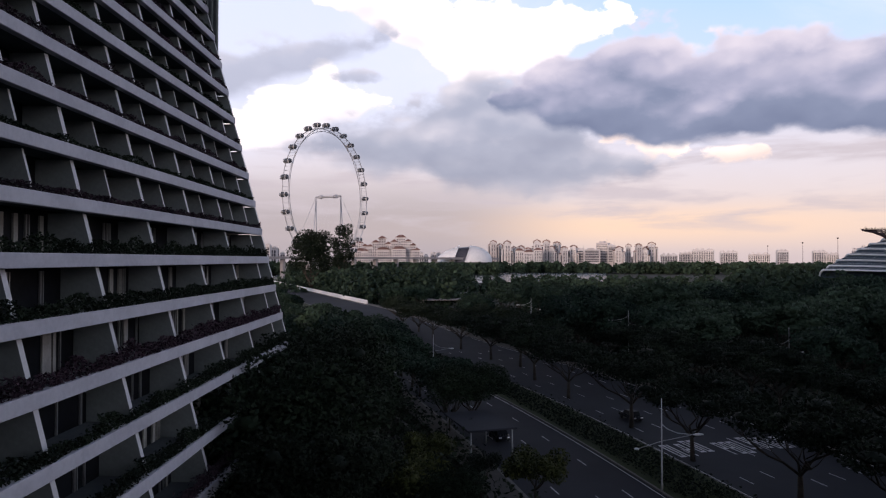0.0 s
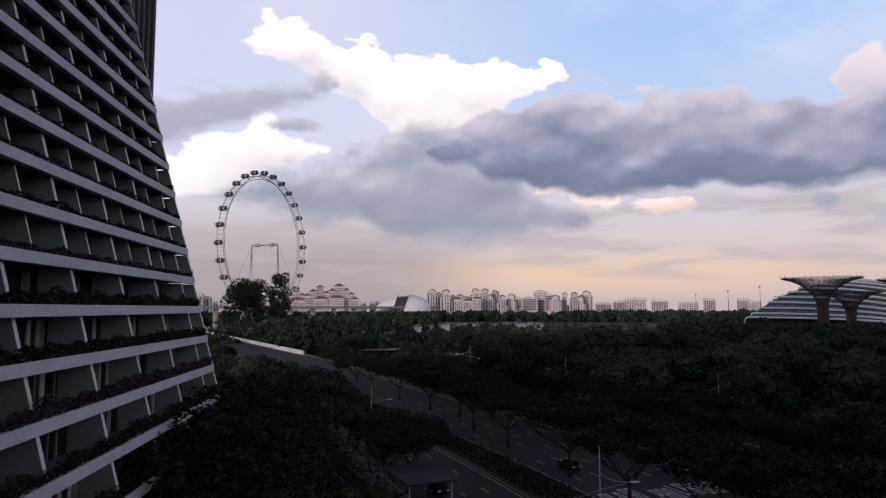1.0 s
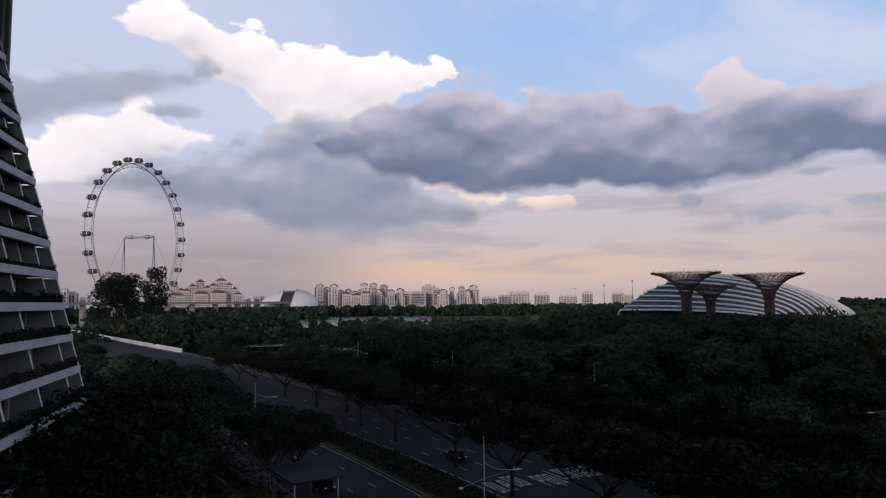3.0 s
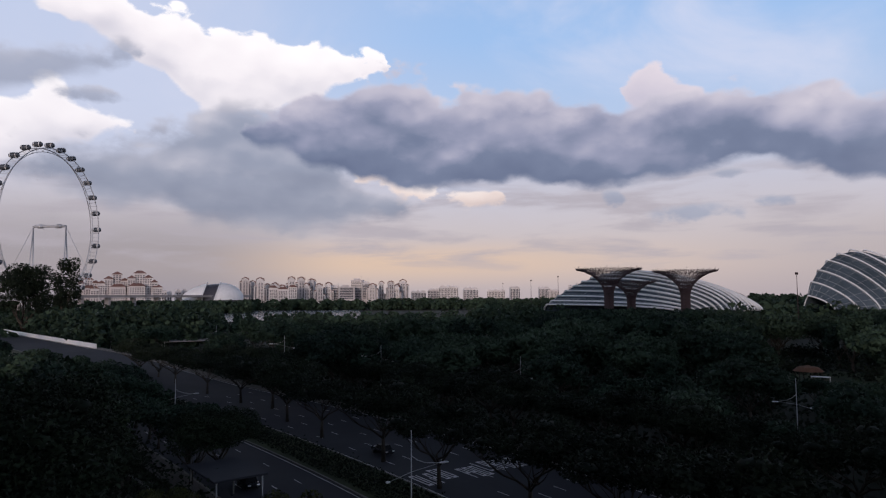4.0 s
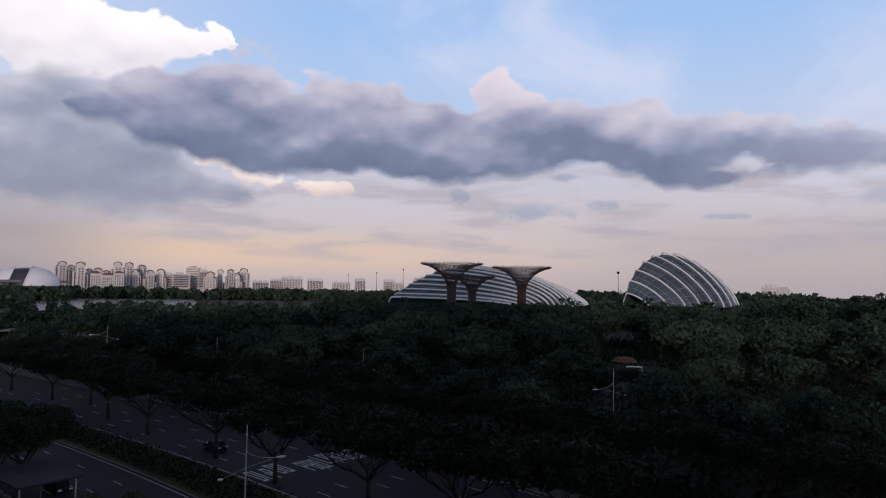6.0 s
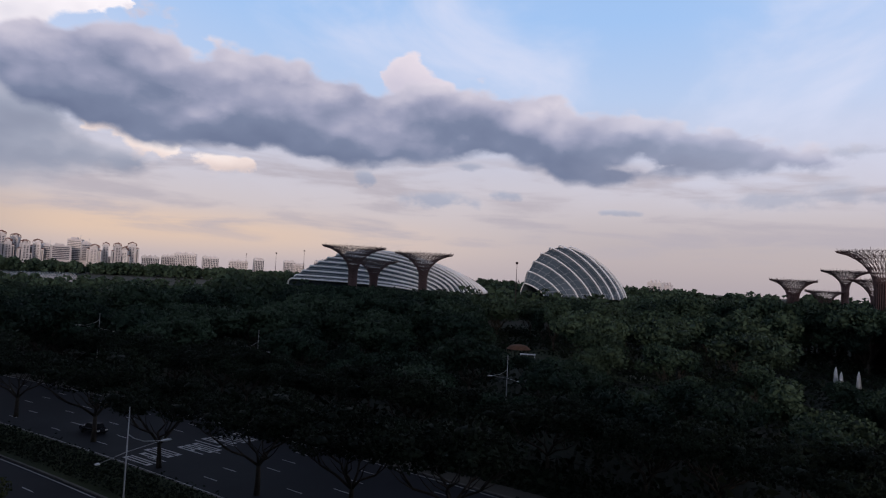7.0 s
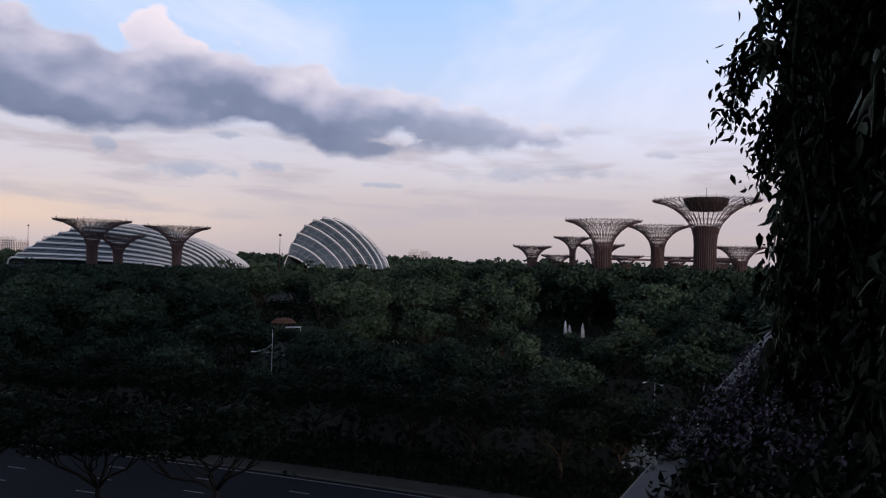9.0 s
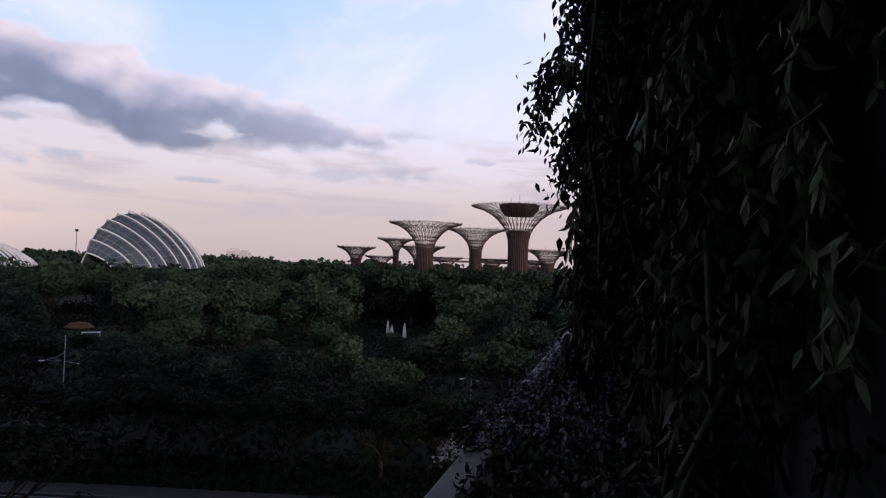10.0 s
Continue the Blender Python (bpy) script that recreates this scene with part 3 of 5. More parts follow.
woods("far_woods", -25, 62, 1185, 1300, 12, 21.0, 1100, 60, 5.5, 3, "dark wooded shore under the far flats")
woods("ramp_woods", -16, 2, 330, 560, 12, 21.0, 520, 70, 2.4, 8, "dark tree mass behind the rising road", lambda x, y: x > far_edge(y) + 9)
woods("shore_woods", -26, 4.8, 1030, 1110, 13, 20.0, 560, 60, 5.0, 6, "dark trees on the shore before the sports hall")
woods("middle_woods", -22, 40, 400, 640, 6.5, 11.5, 520, 60, 2.8, 4, "dark dense tree belt before the water")
woods("outer_woods", 44, 118, 640, 900, 19, 25.5, 470, 60, 5.0, 7, "dark tree line far behind the gardens")
woods("garden_woods", 24, 118, 370, 620, 14, 20.5, 620, 60, 3.2, 5, "dark garden woods behind the glasshouses")


def build_bridge():
    ob = thing("viaduct", "long grey concrete road viaduct over the water", "bridge")
    x0, y0 = polar(-26, 900)
    x1, y1 = polar(4.5, 1180)
    d = Vector((x1 - x0, y1 - y0, 0)).normalized()
    q = Vector((-d.y, d.x, 0)) * 11
    a, b = Vector((x0, y0, 26)), Vector((x1, y1, 24.5))
    bm = bmesh.new()
    for z0, z1, w in ((0, 2.6, 1.0), (2.6, 3.6, 1.04)):
        vs = [bm.verts.new(p + s * q * w + Vector((0, 0, z))) for p in (a, b) for s in (-1, 1) for z in (z0, z1)]
        for f in ((0, 1, 3, 2), (4, 6, 7, 5), (0, 4, 5, 1), (2, 3, 7, 6), (1, 5, 7, 3), (0, 2, 6, 4)):
            bm.faces.new([vs[i] for i in f])
    part("deck", bm, M_BRIDGE, ob)
    pier = None
    for i in range(16):
        p = a.lerp(b, (i + 0.5) / 16)
        if pier is None:
            pier = part("pier", boxed((-2, -5, -27), (2, 5, 0.2), 0.4), M_BRIDGE, ob)
        else:
            pier = link("pier", pier.data, None, ob)
        pier.location = p
        pier.rotation_euler.z = math.atan2(d.y, d.x)


build_bridge()

# ---------------------------------------------------------------- hotel tower
STOREY, FACE_X, BAY, END_Y = 3.15, -19.7, 4.175, 74.8


def face_at(level):
    """x of the facade's outer edge at a floor, counted from the eye's floor; the tower flares towards its foot."""
    return FACE_X - 0.78 * level


def build_tower():
    rng = np.random.default_rng(11)
    ob = thing("hotel_tower", "tall slanted white hotel tower with planted balconies", "building")
    start = 8.0
    fins = [(END_Y, True)] + [(72.2 - BAY * k, k % 2 == 0) for k in range(14)]
    fin_mesh = {}
    for level in range(-8, 15):
        z = EYE + STOREY * level
        x, up = face_at(level), face_at(level + 1)
        part("slab_band", boxed((x - 0.55, start, z - 0.42), (x, END_Y, z + 0.32), 0.03), M_CONCRETE, ob, "pale painted concrete planter band")
        # dark slab colour adds to the shade under each floor
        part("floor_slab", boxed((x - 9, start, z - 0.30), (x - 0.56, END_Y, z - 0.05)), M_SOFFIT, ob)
        part("glass_wall", boxed((x - 3.6, start, z - 0.05), (x - 3.5, END_Y - 0.1, z + 2.85)), M_GLASS, ob, "dark glazed balcony front")
        # planting that spills over the band
        n = 8000 if level > 0 else 13000
        py = rng.uniform(start, END_Y, n)
        tuft = (0.50 if level > 0 else 0.85) + (0.55 if level > 0 else 0.75) * np.array([noise.noise(Vector((float(v) * 0.5, level * 3.1, 0))) for v in py])
        pz = z + 0.24 + rng.uniform(-0.05, 1, n) * np.maximum(0.10, tuft)
        px = x - 0.14 - np.abs(rng.normal(0, 0.26, n))
        v, f = leaf_cards(np.stack([px, py, pz], 1), rng.uniform(0.10, 0.30, n), rng, 0.1)
        mat = M_LEAFRED if level % 3 == 1 or level in (-2, 3, 6) else M_LEAF
        link("planting", fast_mesh("planting", v, f, mat), None, ob, "dark green and reddish trailing balcony plants")
        # fins between the rooms
        for i, (y, thick) in enumerate(fins):
            # the lower floors have wide rooms, with few of the thin dividers
            if not thick and level < 1 and (level, i) not in ((-1, 11), (-3, 11), (-5, 9), (0, 13)):
                continue
            kind = (round(x - up, 3), thick, i == 0)
            if kind not in fin_mesh:
                w = 0.19 if thick else 0.09
                h = STOREY - 0.44
                bm = bmesh.new()
                bot = -0.72 if thick else -0.95
                top = bot + 0.08 - (x - up)
                if i == 0:
                    bot, top = -0.03, -0.03 - (x - up)
                vs = [bm.verts.new(p) for p in ((bot, -w, 0.0), (bot, w, 0.0), (-3.45, w, 0.0), (-3.45, -w, 0.0),
                                                (top, -w, h), (top, w, h), (-3.45, w, h), (-3.45, -w, h))]
                for q in ((0, 1, 2, 3), (4, 7, 6, 5), (0, 4, 5, 1), (1, 5, 6, 2), (2, 6, 7, 3), (3, 7, 4, 0)):
                    bm.faces.new([vs[k] for k in q])
                data = bpy.data.meshes.new("fin")
                bm.to_mesh(data)
                bm.free()
                # sides take a darker grey than the outer edge
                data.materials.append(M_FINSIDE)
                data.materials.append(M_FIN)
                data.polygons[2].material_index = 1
                fin_mesh[kind] = data
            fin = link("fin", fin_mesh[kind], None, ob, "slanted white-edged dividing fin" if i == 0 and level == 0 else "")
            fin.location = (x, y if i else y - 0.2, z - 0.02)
        # room fronts: mullions and curtains
        for y, thick in fins[1:-1]:
            for k in range(int(rng.integers(0, 4)) + (2 if level < 1 else 0)):
                yy = y - 0.5 - rng.uniform(0, 2.9)
                wide = rng.uniform() < 0.35
                part("curtain" if wide else "window_frame", boxed((x - 3.48, yy, z), (x - 3.36, yy + (rng.uniform(0.25, 0.7) if wide else 0.09), z + 2.5)), M_CURTAIN if wide else M_FRAME, ob)
            if rng.uniform() < 0.12:
                yy = y - rng.uniform(1.0, 3.0)
                part("balcony_chair", boxed((x - 2.1, yy, z - 0.05), (x - 1.6, yy + 0.5, z + 0.7), 0.08), M_FRAME, ob)
    # ribbed upright block behind the end of the slanted rooms
    top = EYE + STOREY * 16
    bm = bmesh.new()
    foot = [(-25.7, END_Y + 0.3), (-31.5, END_Y + 14), (-62, END_Y + 14), (-62, END_Y + 0.3)]
    low, high = ([bm.verts.new((x, y, z)) for x, y in foot] for z in (0, top))
    bm.faces.new(low[::-1])
    bm.faces.new(high)
    for k in range(4):
        bm.faces.new((low[k], low[(k + 1) % 4], high[(k + 1) % 4], high[k]))
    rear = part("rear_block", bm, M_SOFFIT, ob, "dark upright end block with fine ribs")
    rib = boxed((-0.09, -0.28, 0), (0.09, 0.0, top - EYE - 8))
    data = bpy.data.meshes.new("rib")
    rib.to_mesh(data)
    rib.free()
    data.materials.append(M_FINSIDE)
    for k in range(22):
        r = link("rib", data, None, rear)
        r.location = (-25.8 - 0.58 * k, END_Y + 0.29, EYE + 8)
    # blank core behind the rooms, down to the ground
    bm = bmesh.new()
    lo, hi = face_at(-8) - 5.0, face_at(15) - 5.0
    vs = [bm.verts.new(p) for p in ((lo - 3.2, start, 0), (lo - 3.2, END_Y - 0.15, 0), (-62, END_Y - 0.15, 0), (-62, start, 0),
                                    (hi - 3.2, start, EYE + STOREY * 15), (hi - 3.2, END_Y - 0.15, EYE + STOREY * 15), (-62, END_Y - 0.15, EYE + STOREY * 15), (-62, start, EYE + STOREY * 15))]
    for q in ((0, 1, 2, 3), (4, 7, 6, 5), (0, 4, 5, 1), (1, 5, 6, 2), (2, 6, 7, 3), (3, 7, 4, 0)):
        bm.faces.new([vs[k] for k in q])
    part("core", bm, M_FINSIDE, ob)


build_tower()

# ---------------------------------------------------------------- observation wheel


def build_wheel():
    D = 706.0
    cx, cy = polar(-9.88, D)
    ob = thing("observation_wheel", "giant pale steel observation wheel with glass cabins", "ferris wheel", at=(cx, cy, 0))
    az = radians(-9.88)
    right, away = Vector((math.cos(az), -math.sin(az), 0)), Vector((math.sin(az), math.cos(az), 0))
    along = (right * 0.56 + away * 0.83).normalized()
    axle = Vector((-along.y, along.x, 0))
    hub = Vector((0, 0, 91.0))
    R = 71.5

    def ring(r, off, n=112):
        return [hub + axle * off + along * (r * math.cos(2 * math.pi * i / n)) + Vector((0, 0, r * math.sin(2 * math.pi * i / n))) for i in range(n + 1)]

    for off in (-4.2, 4.2):
        tube_part("rim", ring(R, off), 0.46, M_WHEEL, ob, 6)
    tube_part("rim", ring(R - 3.5, 0), 0.34, M_WHEEL, ob, 6)
    pieces = []
    for i in range(112):
        a = 2 * math.pi * i / 112
        u = along * math.cos(a) + Vector((0, 0, math.sin(a)))
        s = 1 if i % 2 else -1
        pieces.append(tube([hub + u * R + axle * 4.2 * s, hub + u * (R - 3.5)], 0.13, 4, False))
        pieces.append(tube([hub + u * R + axle * 4.2, hub + u * R - axle * 4.2], 0.12, 4, False))
    v, f = joined(pieces)
    link("rim_lattice", mesh_of("rim_lattice", v, f, M_WHEEL), None, ob)
    pieces = []
    for i in range(56):
        a = 2 * math.pi * (i + 0.5) / 56
        u = along * math.cos(a) + Vector((0, 0, math.sin(a)))
        pieces.append(tube([hub + axle * (6 if i % 2 else -6), hub + u * (R - 3.5)], 0.022, 3, False))
    v, f = joined(pieces)
    tagged(link("spoke_cable", mesh_of("spoke_cable", v, f, M_WHEEL), None, ob), kind="stuff")
    tube_part("spindle", [hub - axle * 16, hub - axle * 14, hub + axle * 14, hub + axle * 16], [0.8, 1.1, 1.1, 0.8], M_WHEEL, ob, 12)
    for s in (-1, 1):
        tube_part("hub_drum", [hub + axle * (s * 7), hub + axle * (s * 11)], 1.9, M_WHEEL, ob, 14)
        for k in (-1, 1):
            tube_part("support_leg", [hub + axle * (s * 15.5), hub + axle * (s * 18) + along * (6 * k) - Vector((0, 0, 91))], 0.50, M_WHEEL, ob, 8)
        tube_part("stay_cable", [hub + axle * (s * 15.5), hub + axle * (s * 62) - Vector((0, 0, 91))], 0.22, M_WHEEL, ob, 5)
    # cabin: a rounded barrel along the axle, with end rings
    prof = [(-4.4, 0.8), (-3.9, 1.9), (-2.4, 2.45), (2.4, 2.45), (3.9, 1.9), (4.4, 0.8)]
    v, f = tube([axle * a for a, r in prof], [r for a, r in prof], 10)
    cabin = mesh_of("cabin", v, f, M_CABIN, True)
    v, f = joined([tube([axle * a, axle * (a + 0.4)], 2.6, 12) for a in (-2.6, 2.2)])
    band = mesh_of("cabin_ring", v, f, M_WHITE)
    for i in range(28):
        a = 2 * math.pi * (i + 0.25) / 28
        u = along * math.cos(a) + Vector((0, 0, math.sin(a)))
        c = link("cabin", cabin, None, ob, "glazed barrel-shaped passenger cabin" if i == 0 else "")
        c.location = hub + u * (R + 3.4)
        link("cabin_ring", band, None, c)


build_wheel()

# ---------------------------------------------------------------- far skyline


def flat_kind(w, d, h, bays, style, seed):
    """A block of flats: body, dark window bays between ribs, and a roof."""
    rng = np.random.default_rng(seed)
    ob = thing("apartment_building", "far pale high-rise flats with stepped red-brown roofs", "building", "far flats across the water")
    part("wall", boxed((-w / 2, -d / 2, 0), (w / 2, d / 2, h)), M_FLAT, ob)
    bm = bmesh.new()
    step = w / bays
    for i in range(bays):
        x = -w / 2 + step * (i + 0.5)
        box(bm, (x - step * 0.30, -d / 2 - 0.25, 4), (x + step * 0.30, -d / 2 + 0.4, h - 4))
    tagged(part("window_bay", bm, M_FLATDARK, ob), kind="stuff")
    bm = bmesh.new()
    for k in range(1, int(h / 6.2)):
        box(bm, (-w / 2 - 0.2, -d / 2 - 0.5, k * 6.2), (w / 2 + 0.2, -d / 2 + 0.1, k * 6.2 + 0.9))
    tagged(part("balcony_band", bm, M_FLAT, ob), kind="stuff")
    bm = bmesh.new()
    if style == 0:
        for s in (-0.27, 0.27):
            made = bmesh.ops.create_cone(bm, cap_ends=True, segments=4, radius1=w * 0.34, radius2=w * 0.14, depth=3.2, matrix=pose(s * w, 0, h + 1.6, 0, 0, 45))
    elif style == 1:
        box(bm, (-w * 0.3, -d * 0.3, h), (w * 0.3, d * 0.3, h + 5))
        bmesh.ops.create_cone(bm, cap_ends=True, segments=4, radius1=w * 0.40, radius2=w * 0.12, depth=3.4, matrix=pose(0, 0, h + 6.7, 0, 0, 45))
    elif style == 2:
        box(bm, (-w * 0.42, -d * 0.4, h), (-w * 0.1, d * 0.4, h + 4))
        box(bm, (w * 0.12, -d * 0.4, h), (w * 0.4, d * 0.4, h + 3))
    else:
        box(bm, (-w * 0.5, -d * 0.5, h), (w * 0.5, d * 0.5, h + 1.2))
        for i in range(3):
            box(bm, (-w * 0.4 + i * w * 0.3, -3, h + 1), (-w * 0.25 + i * w * 0.3, 3, h + 4.5))
    part("roof", bm, M_ROOFRED if style < 2 else M_FLAT, ob)
    return ob


def window_rows(w, y, z0, z1, x0=0.0, pitch=3.1, gap=3.6):
    """Dark openings in storeys on the face at y."""
    bm = bmesh.new()
    n = max(2, int(w / gap))
    for k in range(int((z1 - z0) / pitch)):
        z = z0 + pitch * (k + 0.3)
        for i in range(n):
            x = x0 - w / 2 + w * (i + 0.5) / n
            box(bm, (x - w / n * 0.30, y - 0.12, z), (x + w / n * 0.30, y + 0.3, z + 1.7))
    return bm


def hip_roof(w, d, z, rise_z, x=0.0, y=0.0, eave=1.2):
    bm = bmesh.new()
    lo = [bm.verts.new((x + sx * (w / 2 + eave), y + sy * (d / 2 + eave), z)) for sx, sy in ((-1, -1), (1, -1), (1, 1), (-1, 1))]
    r = max(0.6, (w - d) / 2 + 1.0)
    hi = [bm.verts.new((x + sx * r, y, z + rise_z)) for sx in (-1, 1)]
    for f in ((lo[0], lo[1], hi[1], hi[0]), (lo[2], lo[3], hi[0], hi[1]), (lo[1], lo[2], hi[1]), (lo[3], lo[0], hi[0]), (lo[3], lo[2], lo[1], lo[0])):
        bm.faces.new(f)
    return bm


def terraced_flats(az, dist, blocks):
    """White terraces stepping up to a peak, each under its own red hipped roof."""
    x, y = polar(az, dist)
    ob = thing("apartment_building", "far white terraced flats stepping up under red hipped roofs", "building", "far flats across the water", at=(x, y, 0))
    ob.rotation_euler.z = radians(-az)
    for bx, w, by, h in blocks:
        wall = part("wall", boxed((bx - w / 2, by - 7, 0), (bx + w / 2, by + 7, h)), M_FLAT, ob)
        tagged(part("window", window_rows(w * 0.9, by - 7, 18, h - 1.5, bx), M_FLATDARK, wall), kind="stuff")
        part("roof", hip_roof(w, 14, h, 5.0, bx, by), M_ROOFRED, ob, "red hipped roof")


def gabled_tower(az, dist, h, w, drop, turn, plain=False):
    """A slim white tower with stepped shoulders; most carry an arched red-brown frame on the roof."""
    x, y = polar(az, dist)
    ob = thing("apartment_building", "far grey tower block with banded windows" if plain else "far white tower block with an arched red-brown roof frame", "building", "far flats across the water", at=(x, y, 0))
    ob.rotation_euler.z = radians(-az + turn)
    core = w * (1.0 if plain else 0.56)
    part("wall", boxed((-core / 2, -9, 0), (core / 2, 9, h)), M_FLAT, ob)
    if plain:
        for k in range(int((h - 20) / 3.6)):
            tagged(part("window_band", boxed((-core * 0.46, -9.3, 20 + 3.6 * k), (core * 0.40, -8.8, 22 + 3.6 * k)), M_FLATDARK, ob))
        part("roof", boxed((-core * 0.3, -5, h), (core * 0.15, 5, h + 3.5)), M_FLAT, ob)
        tube_part("mast", [(core * 0.3, 0, h), (core * 0.3, 0, h + 9)], 0.25, M_STEEL, ob, 5)
        return
    tagged(part("window", window_rows(core * 0.8, -9, 18, h - 3, 0, 3.1, 4.2), M_FLATDARK, ob), kind="stuff")
    for s, cut in ((-1, drop), (1, drop * 1.7)):
        cx = s * (core / 2 + w * 0.11)
        part("wall_wing", boxed((cx - w * 0.108, -7, 0), (cx + w * 0.108, 7, h - cut)), M_FLAT, ob)
        tagged(part("window_bay", boxed((cx - w * 0.05, -7.2, 16), (cx + w * 0.05, -6.8, h - cut - 2)), M_FLATDARK, ob))
        part("wing_roof", hip_roof(w * 0.216, 14, h - cut, 2.4, cx, 0, 0.6), M_ROOFRED, ob)
    for y0 in (-6.5, 6.5):
        tube_part("roof_frame", [(-core * 0.55, y0, h - 1), (-core * 0.5, y0, h + 3.2), (0, y0, h + 6.4), (core * 0.5, y0, h + 3.2), (core * 0.55, y0, h - 1)], 0.9, M_ROOFRED, ob, 5)
    part("lift_room", boxed((-core * 0.26, -4, h), (core * 0.26, 4, h + 3)), M_FLAT, ob)


terraced_flats(-5.25, 1300, [(0, 15, 0, 66), (-13, 14, -3, 58), (12, 13, -3, 55), (-24, 12, -6, 50), (2, 24, -14, 44), (-34, 14, -8, 41)])
terraced_flats(-3.65, 1290, [(0, 19, 0, 68), (-13, 13, -3, 59), (14, 13, -3, 60), (24, 10, -6, 52), (-4, 26, -15, 45), (29, 16, -9, 43)])
terraced_flats(-7.2, 1320, [(0, 14, 0, 57), (-11, 12, -4, 50), (11, 12, -4, 51), (2, 22, -12, 42)])
for n_flat, (az, el, w, plain) in enumerate([
        (4.35, 1.62, 24, False), (4.95, 1.35, 20, False), (5.55, 1.60, 25, False), (6.15, 1.10, 18, False), (6.75, 1.18, 22, False), (7.35, 1.00, 22, False), (8.1, 1.68, 25, False), (8.9, 1.66, 25, False),
        (9.35, 1.15, 20, False), (9.8, 1.50, 24, False), (10.4, 1.10, 22, False), (11.2, 1.20, 24, False), (11.8, 0.95, 20, True), (12.7, 0.95, 34, True), (13.65, 1.50, 27, True), (14.35, 1.28, 17, True),
        (14.95, 1.08, 26, False), (15.7, 1.28, 20, False), (16.5, 1.30, 20, False), (17.05, 1.02, 20, False), (17.55, 1.42, 26, False)]):
    reach = 1500 + 25 * math.sin(n_flat * 2.3)
    gabled_tower(az, reach, 25 + reach * math.tan(radians(el)) - (3 if plain else 6), w, 4 + 3.5 * (n_flat * 7 % 4), 16 * math.sin(az * 5.0), plain)
# low wings before the towers
terraced_flats(7.25, 1440, [(-16, 18, 0, 44), (4, 20, 0, 41), (24, 18, 0, 45)])

FLATS = [
    # azimuth, distance, height, width, style
    (-16.0, 1700, 48, 34, 3), (-14.6, 1500, 74, 26, 3), (-13.9, 1550, 66, 24, 3), (-1.7, 1700, 48, 22, 3), (-0.6, 1750, 50, 26, 3), (0.2, 1800, 42, 30, 3),
    (18.9, 1900, 40, 50, 3), (21.5, 1900, 56, 64, 3), (20.2, 1920, 46, 40, 3), (23.4, 1950, 50, 50, 3), (25.6, 1950, 42, 60, 3), (27.2, 2050, 54, 34, 3), (29.7, 2100, 52, 40, 3), (30.5, 2100, 44, 40, 3),
    (32.0, 2000, 58, 16, 2), (32.6, 2000, 64, 16, 2), (33.2, 2000, 60, 16, 2), (33.8, 2000, 64, 16, 2), (34.4, 2000, 62, 16, 2), (35.0, 2000, 60, 16, 2), (35.6, 2000, 64, 16, 2), (36.2, 2000, 60, 16, 2),
    (60.7, 900, 33, 20, 3), (61.6, 950, 30, 14, 3),
]
made = {}
for n_flat, (az, dist, h, w, style) in enumerate(FLATS):
    near = 1000 < dist < 1900
    h = 25 + (h - 25) * (0.62 if near else 0.8)
    half = math.degrees(0.27 * w / dist)
    for s in ((-1, 1) if near and w < 45 else (0,)):
        drop = 0.0 if s <= 0 else (0.0, 6.0, 11.0, 4.0)[n_flat % 4]
        key = (round(h - drop), round(w * (0.46 if s else 0.86)), style)
        x, y = polar(az + s * half, dist + 12 * s)
        m = pose(x, y, 0, 0, 0, -az + 14 * math.sin(az * 7.0))
        if key in made:
            copy_thing(made[key], m)
        else:
            made[key] = flat_kind(key[1], 18, key[0], max(2, int(key[1] / 4.2)), style, len(made))
            made[key].matrix_basis = m


def build_stadium():
    x, y = polar(1.7, 1150)
    ob = thing("sports_hall", "white sports hall roof with a dark glazed notch", "building", at=(x, y, 0))
    ob.rotation_euler.z = radians(-1.7)
    def shell(x0, x1, grow, name, mat, label=""):
        """A slice of a shallow dome between two leaning arches."""
        vs, fs = [], []
        for i in range(17):
            x = x0 + (x1 - x0) * i / 16
            k = max(0.0, 1 - (x / 51.0) ** 2) ** 0.62
            for j in range(13):
                w = math.pi * j / 12
                vs.append((x + 10 * math.sin(w) * k, -34 * k * math.cos(w) * grow, 20 + 29 * k * math.sin(w) * grow))
        for i in range(16):
            for j in range(12):
                a = i * 13 + j
                fs.append((a, a + 1, a + 14, a + 13))
        fs.append(tuple(range(13))[::-1])
        fs.append(tuple(range(208, 221)))
        link(name, mesh_of(name, vs, fs, mat, True), None, ob, label)

    shell(-50, -16, 1.0, "roof_shell", M_WHITE)
    shell(4, 50, 1.0, "roof_shell", M_WHITE)
    shell(-17, 5, 0.93, "glazed_notch", M_FLATDARK, "dark glazed band")
    for x0 in (-16, 4):
        pts = [(x0 + 10 * math.sin(math.pi * j / 16), -34 * math.cos(math.pi * j / 16) * 1.01, 20 + 29.6 * math.sin(math.pi * j / 16)) for j in range(17)]
        tube_part("edge_arch", pts, 0.7, M_WHITE, ob, 5)
    part("base", boxed((-30, -22, 0), (36, 22, 22), 1.0), M_FLATDARK, ob)


build_stadium()

# ---------------------------------------------------------------- glasshouses


